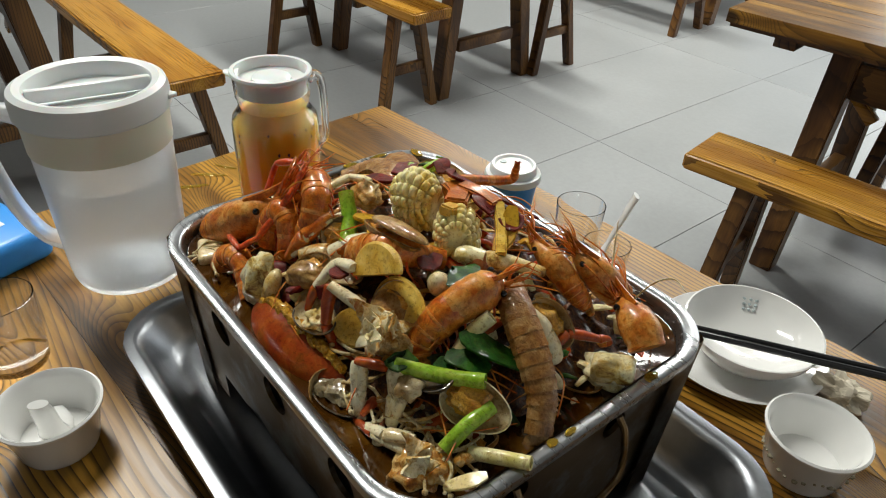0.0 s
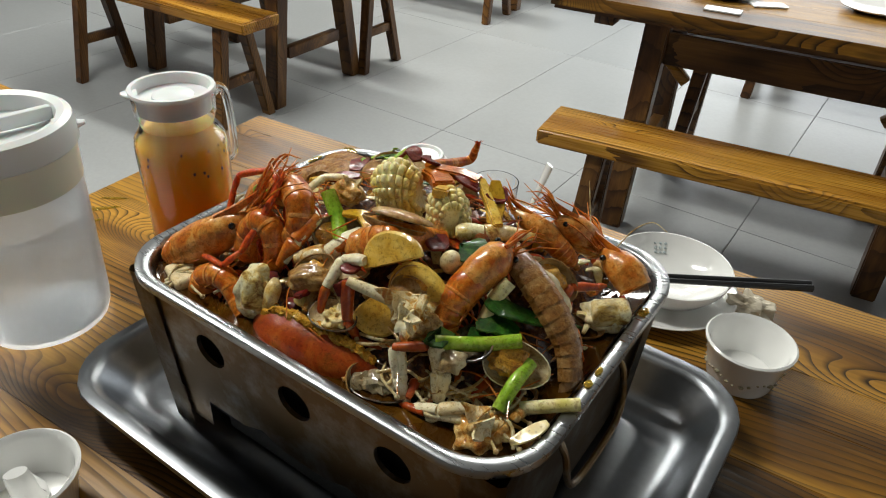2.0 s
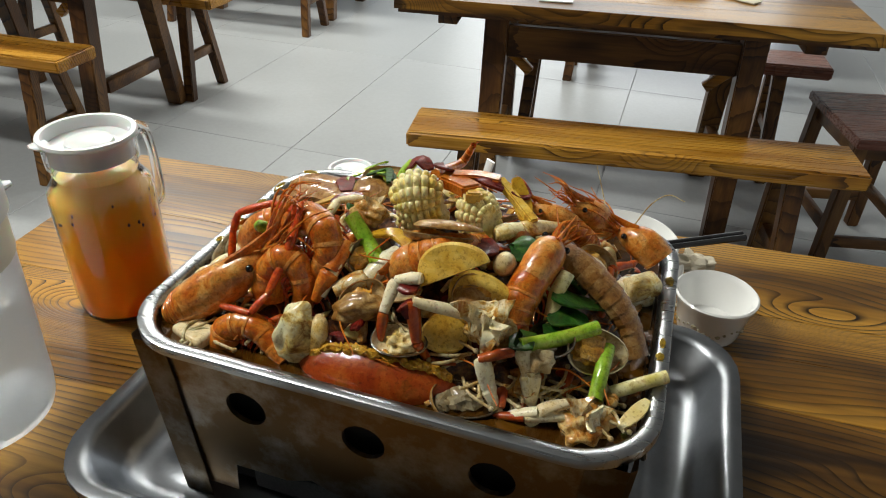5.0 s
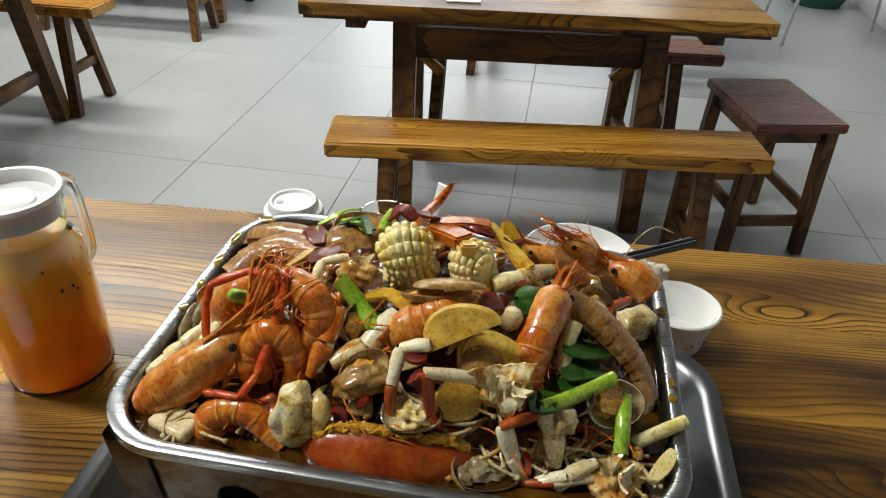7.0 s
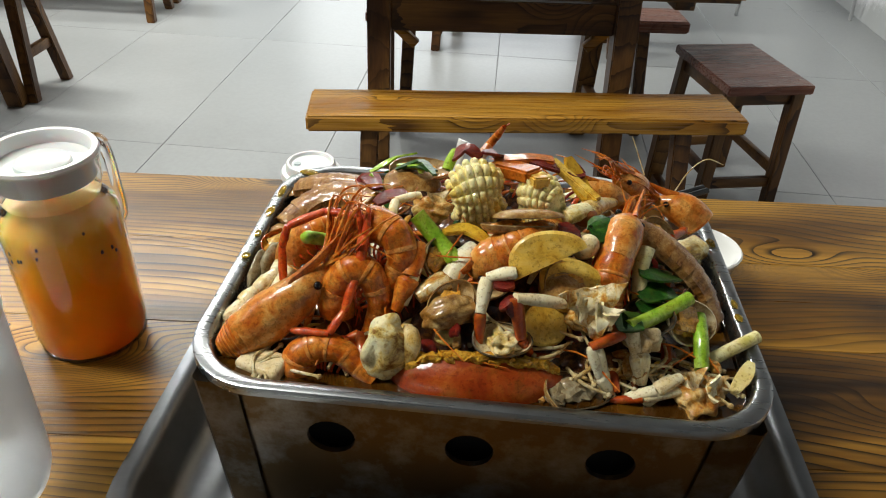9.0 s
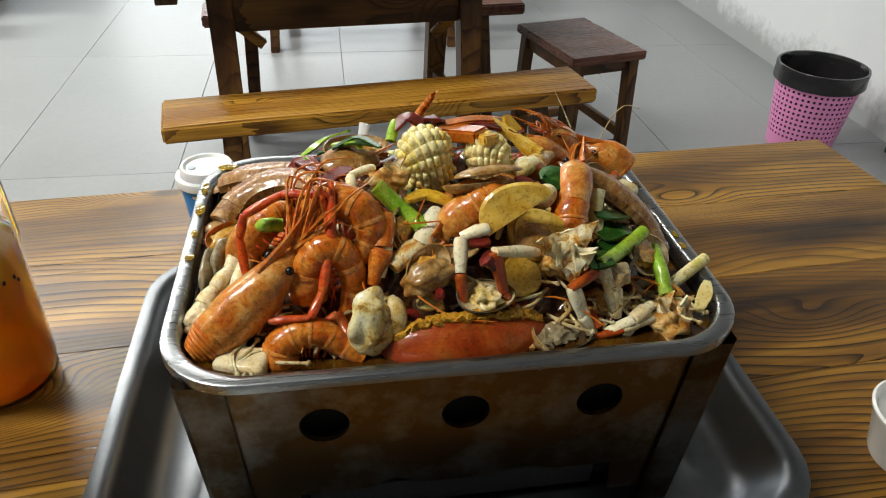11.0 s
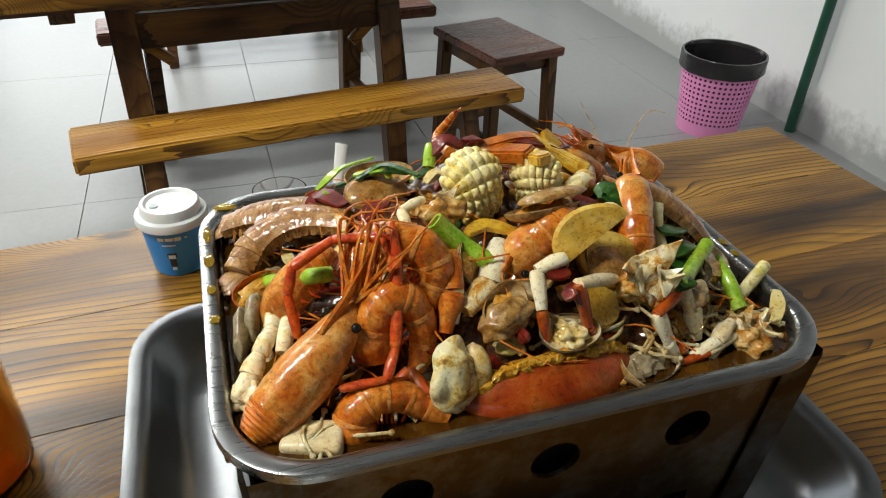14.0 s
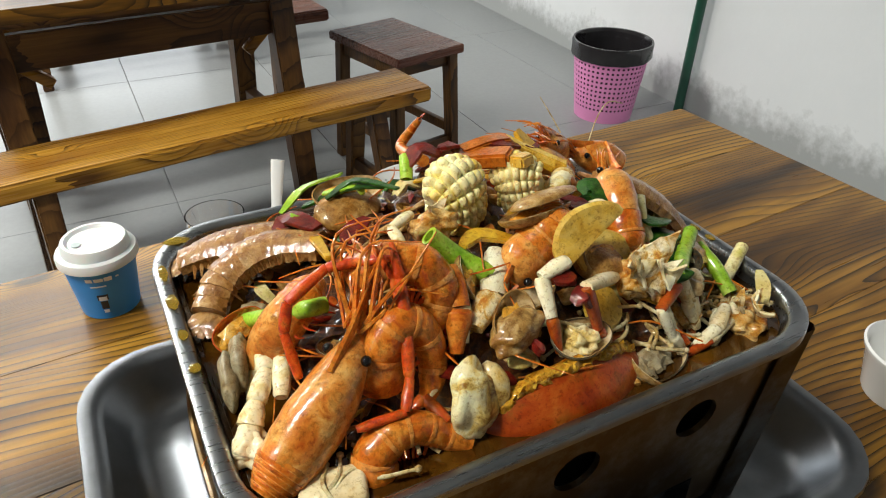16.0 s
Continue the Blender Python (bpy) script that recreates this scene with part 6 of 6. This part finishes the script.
chunk((-0.146, 0.010, 0.190), 0.010, 0.016, 0.010, GREY_SHELL, 'shelled_clam', 'greyish shellfish meat along the rim', 'clam', 0.22, 1.8, turn(-10, 0, -10), group='clams and mussels')
shell((-0.160, -0.006, 0.198), turn(30, -10, 30), 0.018, 0.011, 0.006, CRAB_RED, CLAM_MEAT, True, 'small red crab shell by the corner', 'crab_shell')
# the crab carapace: a shallow bowl on edge with a ragged roe rim
b = bmesh.new()
rings = []
for j in range(12):
    q = j / 11
    ring = []
    for i in range(40):
        u = i / 39 * math.pi
        w = 0.054 * (1 + 0.10 * math.cos(2 * u))
        x = -w * math.cos(u)
        dep = math.sin(u) ** 0.8
        y = -0.030 * dep * math.sin(q * math.pi / 2) ** 0.9
        z = 0.026 * dep * math.cos(q * math.pi / 2) - 0.012
        ring.append(b.verts.new((x, y, z)))
    rings.append(ring)
for p, q in zip(rings, rings[1:]):
    for k in range(39):
        b.faces.new((p[k], p[k + 1], q[k + 1], q[k]))
bmesh.ops.solidify(b, geom=b.faces[:], thickness=0.0016)
bmesh.ops.recalc_face_normals(b, faces=b.faces[:])
CRAB_POSE = Matrix.Translation(CRAB_AT) @ Euler((radians(17), radians(0), radians(3))).to_matrix().to_4x4()
part("carapace", b, CRAB_RED, crab, smooth=60).matrix_basis = CRAB_POSE
rg = random.Random(3)
b = bmesh.new()
for k in range(34):
    u = math.pi * (0.10 + 0.80 * k / 33)
    lump(0.0052, 0.0036, 0.0042, (-0.052 * math.cos(u), 0.001 + rg.uniform(-0.003, 0.002), 0.024 * math.sin(u) ** 0.8 - 0.011 + rg.uniform(-0.001, 0.0015)), 0.5, 3, 2, k, b)
lump(0.044, 0.006, 0.017, (0, 0.003, -0.004), 0.35, 4, 4, 2.0, b)
roe = part("roe", b, ROE, crab, "grainy yellow-brown roe", smooth=60)
roe["kind"] = "stuff"
roe.matrix_basis = CRAB_POSE

# loose bits that fill the heap between the large pieces
rg = random.Random(8)
KINDS = [(CRAB_MEAT, 0.009), (CLAM, 0.010), (SQUID_PALE, 0.009), (PRAWN_RED, 0.008), (POTATO, 0.008), (CHILLI, 0.007), (CRAB_WHITE, 0.007), (SAUSAGE, 0.008), (LEAF, 0.008), (PRAWN, 0.009)]
for mt, size in KINDS:
    t = dish("stew_scraps", "small saucy scraps between the seafood", "stew")
    tagged(t, kind="stuff")
    b = bmesh.new()
    for k in range(26):
        x, y = rg.uniform(-0.165, 0.165), rg.uniform(-0.115, 0.120)
        z = heap(x, y) + rg.uniform(-0.002, 0.006)
        s = size * rg.uniform(0.5, 1.1)
        rot = Euler((rg.uniform(-0.8, 0.8), rg.uniform(-0.8, 0.8), rg.uniform(0, 6.3))).to_matrix().to_4x4()
        if k % 3 == 0:
            lump(s * 1.3, s * 0.8, s * 0.35, (x, y, z), 0.35, 2.2, 2, k * 1.3, b, rot)
        else:
            d = Vector((math.cos(k), math.sin(k), rg.uniform(-0.3, 0.3)))
            q = Vector((x, y, z))
            tube([q - d * s * 1.4, q + Vector((0, 0, s * 0.3)), q + d * s * 1.4], [s * 0.22, s * 0.36, s * 0.2], 7, 9, (0, 0, 1), 0.6, b)
    part("scraps", b, mt, t, smooth=60)

# smaller pieces scattered over the heap
rg = random.Random(17)


def spot():
    x, y = rg.uniform(-0.158, 0.160), rg.uniform(-0.108, 0.118)
    return Vector((x, y, heap(x, y) + 0.001))


for k in range(20):
    q = spot()
    s = rg.uniform(0.010, 0.017)
    shell(tuple(q), turn(rg.uniform(-50, 50), rg.uniform(-50, 50), rg.uniform(0, 360)), s, s * 0.75, s * 0.45, rg.choice((CLAM, CLAM, MUSSEL)), CLAM_IN, k % 3 > 0, "small clam lodged in the saucy heap")
for k in range(26):
    q = spot()
    a = rg.uniform(0, 6.3)
    d = Vector((math.cos(a), math.sin(a), rg.uniform(-0.25, 0.35))) * rg.uniform(0.012, 0.020)
    e = Vector((-d.y, d.x, rg.uniform(-0.2, 0.2) * 0.02)) * rg.uniform(0.6, 1.1)
    crab_legs([q - d, q + Vector((0, 0, 0.005)), q + e], [0.0035, 0.0046, 0.0026], [rg.choice((CRAB_WHITE, CRAB_RED, CRAB_MEAT, PRAWN)), rg.choice((CRAB_MEAT, CRAB_RED))], "small jointed crab leg in chilli sauce")
for k in range(40):
    q = spot()
    a = rg.uniform(0, 6.3)
    d = Vector((math.cos(a), math.sin(a), rg.uniform(-0.3, 0.3))) * rg.uniform(0.007, 0.016)
    n = Vector((-d.y * 0.4, d.x * 0.4, 0.003))
    mt, nm, lb, ct = ((CHILLI, "dried_chilli", "glossy dark red dried chilli", "chilli"), (SCALLION_WHITE, "onion_strip", "soft pale onion strip in sauce", "onion"), (LEAF, "leek_leaf", "glossy dark green leek leaf", "leek"), (SCALLION_WHITE, "onion_strip", "soft pale onion strip in sauce", "onion"), (PEPPER, "pepper_strip", "yellow pepper strip in chilli sauce", "pepper"))[k % 5]
    strip([tuple(q - d), tuple(q + n + Vector((0, 0, 0.003))), tuple(q + d)], rg.uniform(0.0025, 0.005), 0.0009, mt, nm, lb, ct, nm.replace("_", " ") + "s")
ft = dish("loose_feelers", "tangle of thin orange prawn feelers over the heap", "prawn feelers")
tagged(ft, kind="stuff")
b = bmesh.new()
for k in range(70):
    q = spot() + Vector((0, 0, 0.012))
    a = rg.uniform(0, 6.3)
    d = Vector((math.cos(a), math.sin(a), rg.uniform(-0.1, 0.2))) * rg.uniform(0.015, 0.035)
    tube([q - d, q + Vector((d.y * 0.3, -d.x * 0.3, 0.006)), q + d], [0.0005, 0.0007, 0.0003], 5, 10, (0, 0, 1), 1.0, b)
part("feelers", b, PRAWN, ft)

# bean sprouts and enoki threads
for label, x0, y0, n, mt in (("pale bean sprouts in the broth", 0.135, -0.088, 16, SPROUT), ("thin white enoki threads by the rim", -0.118, -0.118, 10, SPROUT), ("bean sprouts under the shells", 0.03, -0.09, 12, SPROUT), ("bean sprouts around the crab legs", 0.095, -0.098, 18, SPROUT)):
    t = dish("bean_sprouts", label, "bean sprouts")
    tagged(t, kind="stuff")
    b = bmesh.new()
    for k in range(n):
        q = Vector((x0 + rg.uniform(-0.026, 0.026), y0 + rg.uniform(-0.015, 0.015), 0.0))
        q.z = max(heap(q.x, q.y), 0.172) + rg.uniform(0.0, 0.008)
        a = rg.uniform(0, 6.3)
        d = Vector((math.cos(a), math.sin(a), rg.uniform(-0.15, 0.25))) * rg.uniform(0.010, 0.02)
        tube([q - d, q + Vector((d.y * 0.4, -d.x * 0.4, 0.003)), q + d], [0.0012, 0.0013, 0.001], 6, 10, (0, 0, 1), 1.0, b)
        lump(0.0022, 0.0022, 0.002, q + d, 0.1, 1, 1, k, b)
    part("sprouts", b, mt, t, smooth=60)

# two long feelers that rise over the corner of the pan
fl = dish("prawn_feelers", "two long thin pale prawn feelers", "prawn")
for pts in ([(0.125, 0.080, 0.235), (0.118, 0.088, 0.250), (0.112, 0.095, 0.262)], [(0.150, 0.075, 0.222), (0.160, 0.080, 0.242), (0.172, 0.083, 0.252), (0.185, 0.080, 0.250)]):
    part("feeler", tube(pts, [0.0006, 0.0005, 0.0003], 6, 20), SPROUT, fl)

# oil drops on the rim and on the table
for k, (x, y, z, rx, ry) in enumerate(((0.187, 0.062, 0.1862, 0.005, 0.008), (0.187, -0.02, 0.1862, 0.003, 0.006), (0.1865, -0.036, 0.1862, 0.004, 0.005), (-0.187, 0.055, 0.1862, 0.005, 0.010), (-0.187, 0.02, 0.1862, 0.004, 0.006), (-0.1865, -0.012, 0.1862, 0.005, 0.005), (-0.172, 0.128, 0.1862, 0.012, 0.006), (-0.187, 0.09, 0.1862, 0.004, 0.012))):
    d = dish("oil_drop", "small golden oil drop on the pan rim", "oil drop", "oil drops")
    part("drop", lump(rx * 0.75, ry * 0.85, 0.0004, (x, y, z), 0.2, 2, 2, k), OIL, d)
for k, (x, y, l, w) in enumerate(((-0.555, -0.075, 0.022, 0.004), (-0.575, -0.040, 0.026, 0.004), (-0.585, -0.010, 0.018, 0.003))):
    d = thing("oil_spill", pose(x, y, TZ + 0.0004, 0, 0, 70 - 16 * k), "streak of spilled golden oil on the tabletop", "oil spill", "oil spills")
    part("streak", lump(l, w, 0.0008, (0, 0, 0), 0.4, 2.5, 3, k * 2.0), OIL, d)
# ---- floor tiles ----
tile_mesh = None
for i in range(-12, 5):
    for j in range(-7, 5):
        if tile_mesh is None:
            o = part("tile", box(0.6255, 1.2555, 0.012, (0, 0, 0), 0.0008, seg=1), TILE, floor, smooth=0)
            tile_mesh = o.data
        else:
            o = new("tile", tile_mesh)
            o.parent = floor
        o.location = (0.628 * (i + 0.5), 1.258 * (j + 0.5), -0.006)
